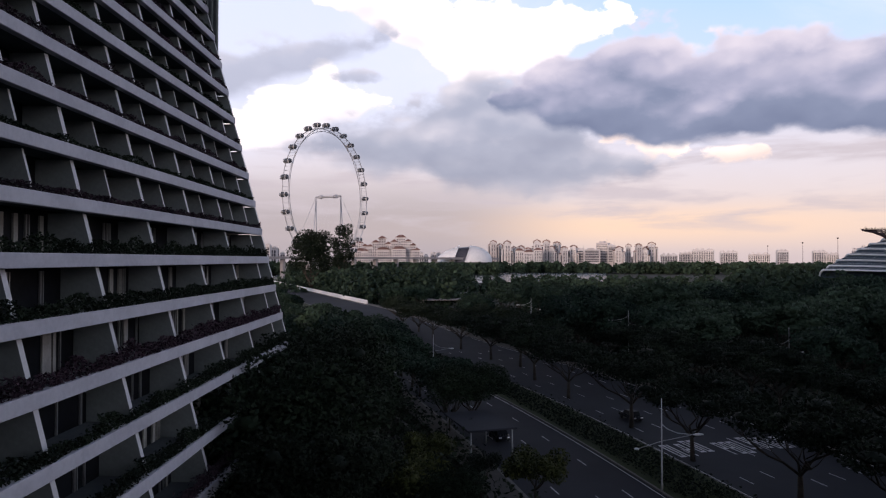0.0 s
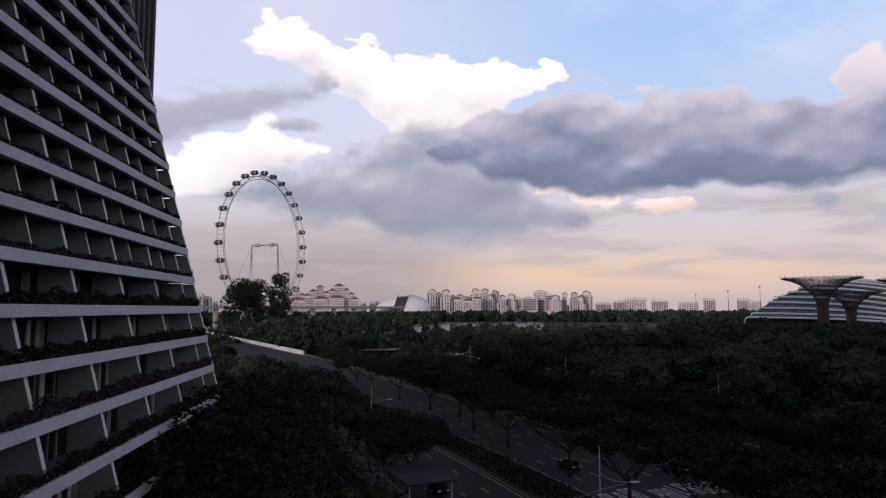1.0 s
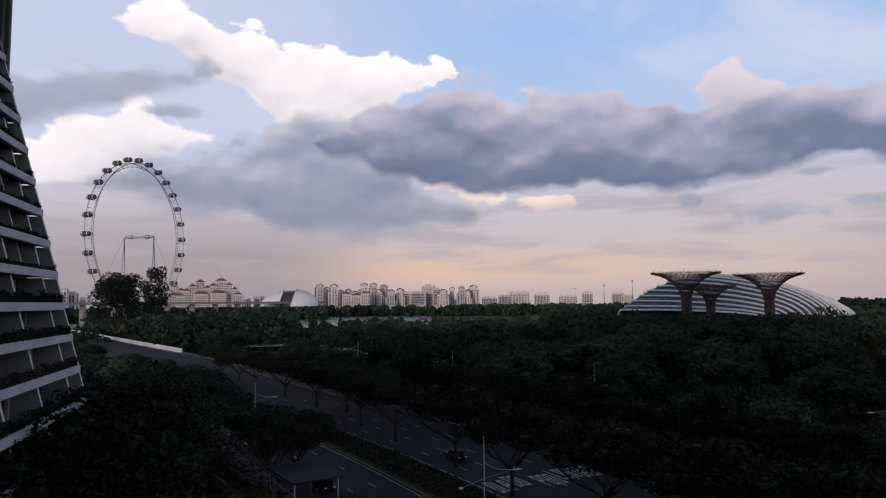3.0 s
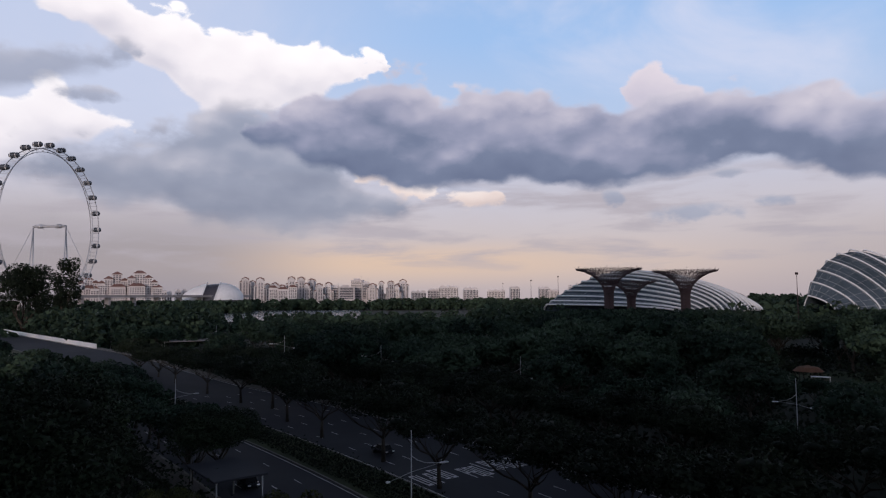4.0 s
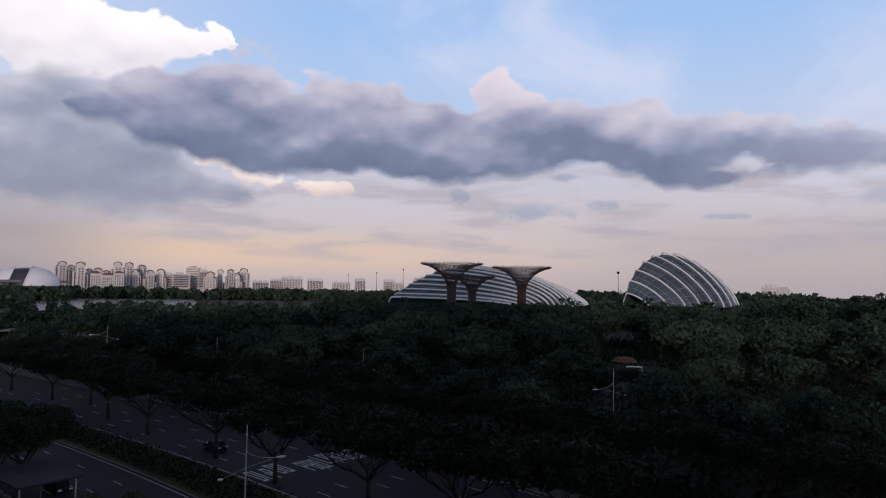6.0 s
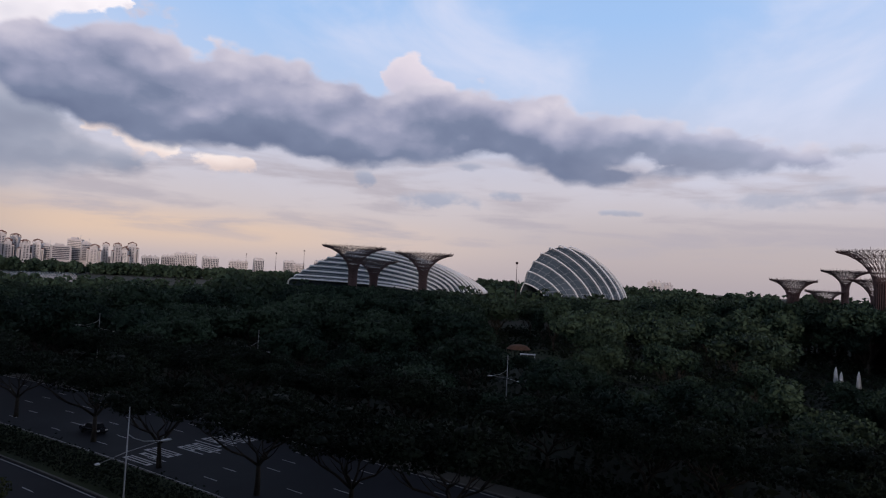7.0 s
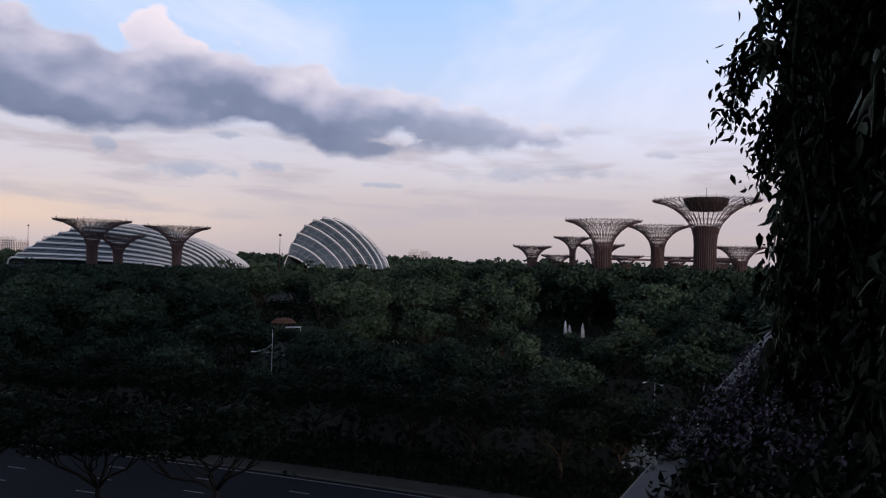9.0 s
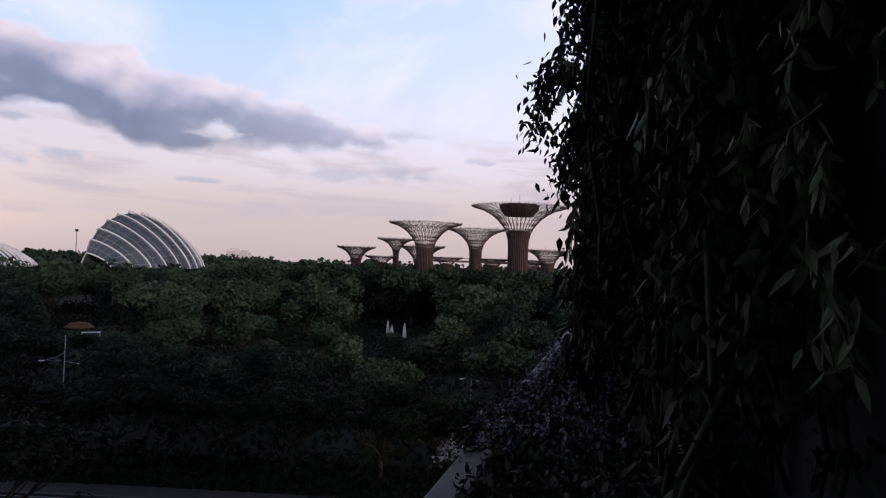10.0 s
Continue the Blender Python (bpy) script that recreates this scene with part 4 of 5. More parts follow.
def glasshouse(name, label, az, dist, arches, reach, ground_z):
    """Arches given as (x of the crown, crown height, span right, span left, span in depth, y of the crown, straightness of the flanks)."""
    x, y = polar(az, dist)
    ob = thing(name, label, "greenhouse", at=(x, y, 0))
    ob.rotation_euler.z = radians(-az)
    steps = 32

    def arch(a, scale=1.0):
        cx, h, ar, al, ay, cy, bow = a
        out = []
        for i in range(steps + 1):
            th = math.pi * i / steps
            c, s = math.cos(th), math.sin(th)
            e = math.copysign(abs(c) ** bow, c)
            span = ar if c > 0 else al
            out.append(Vector((cx + span * e * scale, cy - ay * e * scale, ground_z + (h - ground_z) * (s ** bow) * scale)))
        return out

    rows = [arch(a, 0.985) for a in arches]
    # glass skin with panes between arches
    sub, vs, fs = 4, [], []
    lines = []
    for i in range(len(rows) - 1):
        for k in range(sub):
            t = k / sub
            lines.append([p.lerp(q, t) for p, q in zip(rows[i], rows[i + 1])])
    lines.append(rows[-1])
    for r in lines:
        vs += r
    m = steps + 1
    for i in range(len(lines) - 1):
        for k in range(steps):
            fs.append((i * m + k, i * m + k + 1, (i + 1) * m + k + 1, (i + 1) * m + k))
    for base in (0, (len(lines) - 1) * m):
        for k in range(steps // 2):
            fs.append((base + k, base + k + 1, base + steps - k - 1, base + steps - k))
    link("glass_skin", mesh_of("glass_skin", vs, fs, M_DOME, True), None, ob, "blue-grey reflective glass skin")
    pieces = []
    for i in range(0, len(lines), 2):
        pieces.append(tube([p + Vector((0, 0, 0.08)) for p in lines[i]], 0.10, 4, False))
    for k in range(2, steps, 2):
        pieces.append(tube([l[k] for l in lines], 0.09, 4, False))
    v, f = joined(pieces)
    tagged(link("glazing_bar", mesh_of("glazing_bar", v, f, M_STEEL), None, ob), kind="stuff")
    for a in arches:
        pts = arch(a, 1.025)
        tube_part("arch_rib", pts, reach, M_WHITE, ob, 6)


CLOUD = []
for i in range(10):
    s = i / 9
    crown = 29.5 * math.sin(math.pi / 2 * s / 0.61) ** 0.95 if s < 0.61 else 29.5 - 17 * ((s - 0.61) / 0.39) ** 1.6
    cx = -32.5 + 60 * s ** 1.55
    foot = -18 + 60 * (1 - (1 - s) ** 2)
    CLOUD.append((cx, 23.3 + crown, foot - cx, 3.4 + 3 * s, 8 + 14 * math.sin(math.pi * s), -6 + 22 * s, 1.45))
glasshouse("cloud_glasshouse", "tall shell-shaped glasshouse with white arched ribs", 53.7, 500, CLOUD, 0.54, 15)
FLOWER = []
for i in range(21):
    s = i / 20
    cx = -54 + 120 * s ** 1.35
    crown = 16.5 + 22.5 * math.sin(math.pi / 2 * (cx + 56) / 46) ** 0.75 if cx < -10 else 39 - 23 * ((cx + 10) / 79) ** 1.45
    foot = 16 + 52 * (1 - (1 - s) ** 1.6)
    FLOWER.append((cx, crown, foot - cx, 3 + 5 * s, 5 + 16 * math.sin(math.pi * s), -34 + 66 * s, 1.0 + 0.35 * s))
glasshouse("flower_glasshouse", "long low glasshouse with curving white ribs", 38.0, 420, FLOWER, 0.55, 15.5)

# ---------------------------------------------------------------- steel garden trees


def super_tree(x, y, height, spread, waist, label, rods=32, core=False):
    ob = thing("steel_supertree", label, "supertree", "steel garden trees", at=(x, y, 0))
    neck = height - spread * 0.85

    def prof(u):
        return waist + (spread - waist) * u ** 2.15

    def hgt(u):
        return neck + (height - neck) * (1 - (1 - u) ** 1.35)

    v, f = tube([(0, 0, 0), (0, 0, neck * 0.5), (0, 0, neck), (0, 0, neck + (height - neck) * (0.22 if not core else 0.42))], [waist * 1.08, waist * 0.97, waist * 0.92, waist * (1.02 if not core else 1.15)], 18)
    link("trunk", mesh_of("trunk", v, f, M_SUPERT, True), None, ob, "trunk clad in dark reddish planting")
    us = [i / 7 for i in range(8)]
    rod = mesh_of("branch", *joined([
        tube([(waist * 1.03, 0, neck * 0.25), *[(prof(u), 0, hgt(u)) for u in us[:5]]], 0.16, 4, False),
        tube([(prof(u) * math.cos(s * 0.16 * (u - us[4]) / (1 - us[4])), prof(u) * math.sin(s * 0.16 * (u - us[4]) / (1 - us[4])), hgt(u)) for s in (1,) for u in us[4:]], 0.10, 4, False),
        tube([(prof(u) * math.cos(0.16 * (u - us[4]) / (1 - us[4])), -prof(u) * math.sin(0.16 * (u - us[4]) / (1 - us[4])), hgt(u)) for u in us[4:]], 0.10, 4, False),
    ]), M_SUPER)
    for i in range(rods):
        b = link("branch", rod, None, ob)
        b.rotation_euler.z = 2 * math.pi * i / rods
    pieces = []
    for j, u in enumerate((0.12, 0.22, 0.33, 0.45, 0.6, 0.7, 0.78, 0.85, 0.91, 0.96, 1.0)):
        n = rods * 2
        for i in range(n):
            a0, a1 = 2 * math.pi * (i + 0.5 * (j % 2)) / n, 2 * math.pi * (i + 0.5 + 0.5 * (j % 2)) / n
            u2 = min(1.0, u + 0.06)
            pieces.append(tube([(prof(u) * math.cos(a0), prof(u) * math.sin(a0), hgt(u)), (prof(u2) * math.cos(a1), prof(u2) * math.sin(a1), hgt(u2) + (0.5 if u > 0.9 else 0))], 0.065, 3, False))
            pieces.append(tube([(prof(u2) * math.cos(a1), prof(u2) * math.sin(a1), hgt(u2)), (prof(u) * math.cos(a1 + math.pi / n), prof(u) * math.sin(a1 + math.pi / n), hgt(u))], 0.065, 3, False))
    # upright twig ends along the rim
    for i in range(rods * 3):
        a, u = 2 * math.pi * i / (rods * 3), 0.86 + 0.14 * ((i * 7) % 5) / 4
        p = Vector((prof(u) * math.cos(a), prof(u) * math.sin(a), hgt(u)))
        pieces.append(tube([p, p + Vector((0.5 * math.cos(a), 0.5 * math.sin(a), 0.7 + 0.25 * (i % 3)))], 0.06, 3, False))
    v, f = joined(pieces)
    tagged(link("canopy_lattice", mesh_of("canopy_lattice", v, f, M_SUPER), None, ob), kind="stuff")
    if core:
        v, f = tube([(0, 0, height - 3.5), (0, 0, height - 0.8), (0, 0, height + 0.9), (0, 0, height + 1.1)], [spread * 0.30, spread * 0.40, spread * 0.43, spread * 0.40], 24)
        link("roof_deck", mesh_of("roof_deck", v, f, M_SUPERT), None, ob, "dark round rooftop deck")
        tube_part("mast", [(1, 0, height + 1.6), (1, 0, height + 5.2)], 0.12, M_STEEL, ob, 5)
    return ob


SUPERS = [
    # azimuth, distance, top, canopy radius, trunk radius, roof deck
    (35.1, 275, 36.0, 12.9, 1.8, False), (41.15, 275, 34.8, 12.0, 1.7, False), (36.9, 300, 31.3, 10.4, 1.7, False),
    (84.75, 262, 49.0, 18.8, 3.9, True), (76.7, 270, 41.8, 14.8, 3.4, False), (81.1, 290, 41.0, 12.8, 2.6, False), (74.2, 330, 37.0, 9.2, 1.4, False), (70.8, 310, 31.8, 8.8, 2.2, False),
    (72.9, 330, 28.0, 7.6, 2.0, False), (76.4, 300, 33.0, 10.8, 3.0, False), (78.6, 330, 28.5, 8.0, 2.0, False), (82.6, 330, 28.5, 8.0, 2.0, False), (87.3, 300, 33.0, 10.0, 2.8, False), (86.0, 335, 28.5, 7.0, 2.0, False),
]
for az, dist, top, spread, waist, deck in SUPERS:
    x, y = polar(az, dist)
    super_tree(x, y, top - 0.9, spread, waist, "tall steel supertree with a round rooftop deck" if deck else "flaring steel supertree with a lattice canopy", core=deck)


def build_skyway():
    ob = thing("aerial_walkway", "slim curved walkway hung between the steel supertrees", "footbridge")
    pts = [Vector((*polar(76.8 + 11 * i / 20, 300 + 14 * math.sin(math.pi * i / 20)), 26.2)) for i in range(21)]
    tube_part("deck", pts, 0.55, M_SUPER, ob, 6)
    tube_part("handrail", [p + Vector((0, 0, 1.5)) for p in pts], 0.12, M_SUPER, ob, 4)


build_skyway()

# ---------------------------------------------------------------- trees
KINDS = [
    tree_meshes(21, 7.5, 13.0, 5.2, 15, 2600, 0.85, M_GARDEN, 0.55, 0.5, 0.58),
    tree_meshes(22, 6.5, 15.0, 5.0, 16, 2600, 0.85, M_GARDEN, 0.8, 0.5, 0.58),
    tree_meshes(23, 8.5, 14.0, 5.5, 18, 2800, 0.9, M_GARDEN2, 0.5, 0.5, 0.58),
    tree_meshes(24, 5.5, 16.0, 4.5, 14, 2400, 0.8, M_GARDEN, 0.9, 0.5, 0.58),
    tree_meshes(25, 6.0, 11.5, 3.6, 14, 2400, 0.8, M_GARDEN2, 0.7, 0.5, 0.58),
]
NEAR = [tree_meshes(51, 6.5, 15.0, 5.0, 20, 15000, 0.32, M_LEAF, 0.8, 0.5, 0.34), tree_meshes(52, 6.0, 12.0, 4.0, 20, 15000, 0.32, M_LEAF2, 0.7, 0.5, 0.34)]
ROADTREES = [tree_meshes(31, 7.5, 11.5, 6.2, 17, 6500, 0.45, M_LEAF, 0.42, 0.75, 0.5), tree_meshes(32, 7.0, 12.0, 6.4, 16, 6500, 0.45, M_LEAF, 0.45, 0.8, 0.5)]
rng = np.random.default_rng(5)
# along the median
for i, (x, y) in enumerate([(44.5, 45), (40.5, 55.5), (36.1, 67), (31.0, 82.3), (28.0, 98.5), (22.6, 119.2), (19.0, 137), (18.0, 154), (12, 165), (5, 184), (-3, 204), (-8, 216), (-14, 230)]):
    plant_tree(ROADTREES[i % 2], x, y, rng.uniform(0, 6), rng.uniform(0.92, 1.06), "dark spreading roadside tree with a forked trunk", "median trees")
# hotel side of the road
for i, (x, y, h) in enumerate([(-4.2, 121, 8), (4.5, 99, 10), (0.8, 96, 10), (0.5, 108, 9), (-11, 114, 11), (-7, 76, 3.6), (-13.5, 69, 18.6), (-13, 57, 17.3), (-9.5, 40, 10.5), (-9.5, 48, 14.0), (-4.5, 42, 7), (1, 62, 6), (4, 70, 5), (-14, 84, 13), (-15, 100, 13),
                               (-18, 112, 15), (-21, 127, 15), (-13, 134, 12), (-26, 145, 14), (-34, 160, 13.5), (-42, 182, 13), (-50, 205, 12), (-28, 110, 15), (-34, 128, 15), (-22, 94, 15), (-44, 150, 14), (-56, 176, 13), (-24, 160, 11), (-66, 210, 12),
                               (-14, 79, 18.0), (-8, 88, 8.0), (-36, 205, 9), (-30, 185, 9), (-6, 130, 11), (-9, 142, 12), (-12, 155, 12), (-16, 168, 11), (-21, 181, 10), (-27, 195, 9)]):
    k = int(rng.integers(0, 5))
    if math.hypot(x, y) < 100:
        plant_tree(NEAR[k % 2], x, y, rng.uniform(0, 6), h / (15.0, 12.0)[k % 2], "dark leafy tree below the hotel" if k % 2 == 0 else "lighter green tree below the hotel", "hotel trees")
    else:
        plant_tree(KINDS[k], x, y, rng.uniform(0, 6), h / (13.0, 15.0, 14.0, 16.0, 11.5)[k], "dark leafy tree below the hotel" if k not in (2, 4) else "lighter green tree below the hotel", "hotel trees")
# small trees round the walkway, warm light put into their olive-green leaves
OLIVE = tree_meshes(61, 3.2, 6.0, 2.6, 14, 4200, 0.34, M_PALM, 0.9, 0.5, 0.5)
for x, y, h in ((-20.9, 66, 9.5), (-2.5, 63.9, 6.0), (9.6, 68.4, 5.5), (-1.5, 77, 4.8), (-17, 58, 8.5)):
    plant_tree(OLIVE, x, y, rng.uniform(0, 6), h / 6.0, "small tree beside the hotel walkway, olive leaves coloured as warmly lit", "walkway trees")
# beside the rising road
for i in range(15):
    y = 205 + 14 * i
    x, yy, _ = on_road(-41 - 5 * (i % 2) + rng.uniform(-2, 2), y)
    k = (0, 4, 2)[i % 3]
    plant_tree(KINDS[k], x, yy, rng.uniform(0, 6), rng.uniform(8.0, 10.5) / (13.0, 15.0, 14.0, 16.0, 11.5)[k], "dark leafy tree beside the rising road", "ramp trees", rise(y) - 0.1)
# tall pair before the wheel
TALL = [tree_meshes(41, 13.5, 53.0, 12.0, 44, 15000, 1.0, M_LEAF, 0.75, 0.6, 0.35), tree_meshes(42, 7.0, 55.0, 10.0, 40, 9000, 0.85, M_LEAF, 1.0, 0.5, 0.3)]
x, y = polar(-11.3, 450)
plant_tree(TALL[0], x, y, 0.4, 1.0, "tall dark tree standing above the others", "tall trees")
x, y = polar(-8.7, 410)
plant_tree(TALL[1], x, y, 1.4, 1.0, "tall narrow feathery tree above the others", "tall trees")
# lines of sight that stay open over low planting: azimuth, half width, distance, height seen
CLEAR = [(50.8, 3.2, 218, 1.0), (74.4, 2.4, 222, 1.0), (48.8, 0.4, 134, 2.5), (27.6, 0.4, 165, 5.0), (15.65, 0.5, 163, 6.0), (81.1, 0.3, 113, 3.0), (7.6, 0.5, 212, 6.0), (2.2, 0.3, 371, 6.0), (0.4, 1.2, 330, 3.0), (59.5, 0.8, 190, 0.5), (64.5, 0.8, 200, 0.5)]
# the gardens, from the road to the glasshouses
placed = []
tries = 0
while len(placed) < 258 and tries < 12000:
    tries += 1
    az, dist = rng.uniform(-14, 112), 74 + 278 * rng.uniform() ** 1.25
    x, y = polar(az, dist)
    if x < far_edge(y) + 9 or y > 420 or (az < 10 and dist > 330):
        continue
    gap = 7.2 + dist * 0.028
    if any((x - a) ** 2 + (y - b) ** 2 < gap * gap for a, b in placed):
        continue
    if any((x - polar(a, d)[0]) ** 2 + (y - polar(a, d)[1]) ** 2 < 36 for a, d, *_ in SUPERS) or (x - 181) ** 2 + (y - 146) ** 2 < 260 or (x - 220) ** 2 + (y - 61) ** 2 < 200:
        continue
    low = (1.75 if rng.uniform() > 0.12 or az < 6 else 1.25) if az < 30 else (1.15 if az < 58 else 0.3)
    h = min(11.5 + 12.0 * min(1.0, max(0.0, (dist - 110) / 170)), EYE - dist * math.tan(radians(low))) * rng.uniform(0.80, 1.03)
    for to, half, reach, foot in CLEAR:
        if abs(az - to) < half + 220 / dist and dist < reach + 4:
            h = min(h, EYE - (EYE - foot) * dist / reach)
    if h < 4.2:
        continue
    placed.append((x, y))
    k = int(rng.integers(0, 5))
    base_h = (13.0, 15.0, 14.0, 16.0, 11.5)[k]
    plant_tree(KINDS[k], x, y, rng.uniform(0, 6), h / base_h, "dark leafy garden tree" if k in (0, 1, 3) else "lighter green garden tree", "garden trees")

# a row that overhangs the garden-side footway
for i in range(25):
    y = -34 + 10.5 * i + rng.uniform(-2, 2)
    x, yy, _ = on_road(8.5 + rng.uniform(-1, 2.5), y)
    plant_tree(ROADTREES[i % 2], x, yy, rng.uniform(0, 6), rng.uniform(0.78, 0.98), "dark spreading tree beside the garden footway", "footway trees")

# and those that stand close before the steel trees
for az, dist, *_ in SUPERS:
    low, near = (1.1 if az < 58 else 0.35), dist - 13
    for side in (-0.9, 0.9):
        x, y = polar(az + side, near + 4 * side)
        k = (0, 2)[int(side > 0)]
        plant_tree(KINDS[k], x, y, rng.uniform(0, 6), (EYE - near * math.tan(radians(low))) / (13.0, 15.0, 14.0)[k], "dark leafy garden tree" if k == 0 else "lighter green garden tree", "garden trees")


def open_lawn(x, y):
    """False on the lawns, which stay clear."""
    az, dist = math.degrees(math.atan2(x, y)), math.hypot(x, y)
    return not ((46.0 < az < 55.5 or 72.5 < az < 76.5) and 175 < dist < 226)


# low shrubs that close the gaps between the trees
def shrubs(name, test, count, per, size, seed, label, z=0.8, mat=None):
    r = np.random.default_rng(seed)
    cs = []
    while len(cs) < count:
        az, dist = r.uniform(-16, 112), math.sqrt(r.uniform(30 ** 2, 330 ** 2))
        x, y = polar(az, dist)
        if test(x, y):
            cs.append((x, y, z))
    c = np.repeat(np.array(cs), per, 0)
    c = c + r.normal(size=c.shape) * np.array([2.6, 2.6, 1.5])
    c[:, 2] = np.abs(c[:, 2])
    v, f = leaf_cards(c, r.uniform(0.6, 1.4, len(c)) * size, r)
    return tagged(link(name, fast_mesh(name, v, f, mat or M_LEAF), None), label, "shrubs", kind="stuff")


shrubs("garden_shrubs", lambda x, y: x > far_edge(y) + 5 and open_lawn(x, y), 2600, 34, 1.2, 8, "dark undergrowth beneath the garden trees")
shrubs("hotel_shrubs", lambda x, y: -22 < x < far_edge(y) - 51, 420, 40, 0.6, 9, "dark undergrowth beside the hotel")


def verge():
    """Dark low planting between the garden footway and its trees."""
    r = np.random.default_rng(23)
    n = 30000
    y = r.uniform(-58, 200, n)
    o = r.uniform(3.2, 15.0, n)
    tall = np.array([0.5 + 1.6 * abs(noise.noise(Vector((float(a) * 0.35, float(b) * 0.2, 3.0)))) for a, b in zip(o, y)])
    p = np.array([(*on_road(float(a), float(b))[:2], abs(r.normal(0, 0.7)) * float(t)) for a, b, t in zip(o, y, tall)])
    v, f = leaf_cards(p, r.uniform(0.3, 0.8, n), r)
    tagged(link("verge_shrubs", fast_mesh("verge_shrubs", v, f, M_LEAF), None), "dark low shrubs behind the garden footway", "shrubs", kind="stuff")


verge()


def median_hedge():
    r = np.random.default_rng(12)
    n = 26000
    y = r.uniform(20, 260, n)
    o = r.uniform(-29.6, -23.4, n)
    p = np.array([(*on_road(float(a), float(b))[:2], 0.16 + abs(r.normal(0, 0.45))) for a, b in zip(o, y)])
    v, f = leaf_cards(p, r.uniform(0.2, 0.5, n), r)
    tagged(link("median_hedge", fast_mesh("median_hedge", v, f, M_LEAF), None), "low dark hedge along the median", "hedge", kind="stuff")


median_hedge()

# ---------------------------------------------------------------- street lamps
def street_lamp(x, y, turn, height, label, joint=0.62):
    ob = thing("street_lamp", label, "street lamp", "road lamps", at=(x, y, 0))
    ob.rotation_euler.z = turn
    tube_part("pole", [(0, 0, 0), (0, 0, 0.9), (0, 0, 1.0), (0, 0, height)], [0.13, 0.13, 0.09, 0.055], M_STEEL, ob, 8)
    # one long curved arm to the lamp, and a straight tie that runs past the pole to a short second arm
    zj = height * joint + 1.0
    tube_part("arm", [(0, 0, zj), (0.7, 0, zj - 0.55), (1.8, 0, zj - 1.0), (3.6, 0, zj - 1.2)], 0.05, M_STEEL, ob, 6)
    tube_part("tie_rod", [(3.3, 0, zj - 1.25), (0, 0, zj - 1.8), (-2.5, 0, zj - 2.5)], [0.03, 0.035, 0.03], M_STEEL, ob, 6)
    for at, z0, size in ((4.1, zj - 1.2, 0.66), (-2.8, zj - 2.56, 0.3)):
        bm = bmesh.new()
        bmesh.ops.create_uvsphere(bm, u_segments=10, v_segments=6, radius=1.0, matrix=Matrix.LocRotScale((at, 0, z0), None, (size, 0.26, 0.12)))
        part("lamp_head", bm, M_WHITE, ob, "pale oval lamp head")
    return ob


for x, y, turn, h in [(23.6, 71.5, 0.1, 10), (101, 88.3, 2.9, 10), (76.4, 146, 2.9, 10), (44.1, 157.2, 2.9, 13), (28, 210, 2.9, 13), (14, 371, 2.9, 10), (112.3, 17.5, 2.9, 10), (43.3, 333, 2.9, 10), (-2.2, 150, 0.1, 8.0)]:
    street_lamp(x, y, turn, h, "grey steel street lamp with curved arms", 0.82 if h == 13 else 0.62)

# ---------------------------------------------------------------- road marks
def road_marks():
    k = None
    dash = boxed((-0.06, -1.2, 0), (0.06, 1.2, 0.012))
    data = bpy.data.meshes.new("lane_dash")
    dash.to_mesh(data)
    dash.free()
    data.materials.append(M_PAINT)
    top = tagged(thing("lane_marks", "worn white dashed lane lines on the asphalt", "road marking"), kind="structure")
    for o in (-19.0, -15.3, -11.6, -7.9, -4.2, -34.2, -37.8, -41.4):
        for i in range(13):
            y = 42 + 11.5 * i + (o * 1.7) % 5
            x, yy, a = on_road(o, y)
            d = link("lane_dash", data, None, top)
            d.location, d.rotation_euler = (x, yy, 0.006), (0, 0, a)
    for o in (-30.95, -22.05, -0.5):
        strip("edge_line", o - 0.07, o + 0.07, 0.012, 20, 240, 6, M_PAINT, parent=top, thick=0.01)


road_marks()


def road_words():
    """Tall worn letters across the lanes, as plain strokes of their size."""
    ob = tagged(thing("road_lettering", "large white worn painted lettering across the lanes", "road marking"), kind="structure")
    r = np.random.default_rng(3)
    for lane in range(5):
        shift = (0.0, 1.2, -0.6, 0.8, 0.2)[lane]
        for c in range(3 if lane != 1 else 2):
            o = -20.6 + 3.75 * lane + c * 1.16
            x, y, a = on_road(o, 91.5 + shift)
            bm = bmesh.new()
            kind = (lane * 3 + c) % 4
            box(bm, (-0.44, -2.7, 0), (-0.20, 2.7, 0.012))
            if kind != 1:
                box(bm, (0.18, -2.7 if kind != 2 else -0.3, 0), (0.42, 2.7, 0.012))
            for t in ((-2.7, 2.1), (-2.7,), (-0.3, 2.1), (-2.7, -0.3, 2.1))[kind]:
                box(bm, (-0.20, t, 0), (0.18 if kind != 1 else 0.42, t + 0.6, 0.012))
            d = part("letter_stroke", bm, M_PAINT, ob)
            d.location, d.rotation_euler = (x, y, 0.006), (0, 0, a)


road_words()

# ---------------------------------------------------------------- ramp wall, shelters, small garden things
def ramp_wall():
    ob = tagged(thing("parapet_wall", "long white parapet wall along the rising road", "wall"), kind="structure")
    vs, fs = [], []
    for i in range(21):
        y = 288 + 260 * i / 20
        x = far_edge(y) + 0.8
        for dx, dz in ((0, -1), (0, 1.9), (0.5, 1.9), (0.5, -1)):
            vs.append((x + dx, y, rise(y) + dz))
    for i in range(20):
        for k in range(4):
            a, b = 4 * i + k, 4 * i + (k + 1) % 4
            fs.append((a, b, b + 4, a + 4))
    link("wall_panel", mesh_of("wall_panel", vs, fs, M_WHITE), None, ob)


ramp_wall()


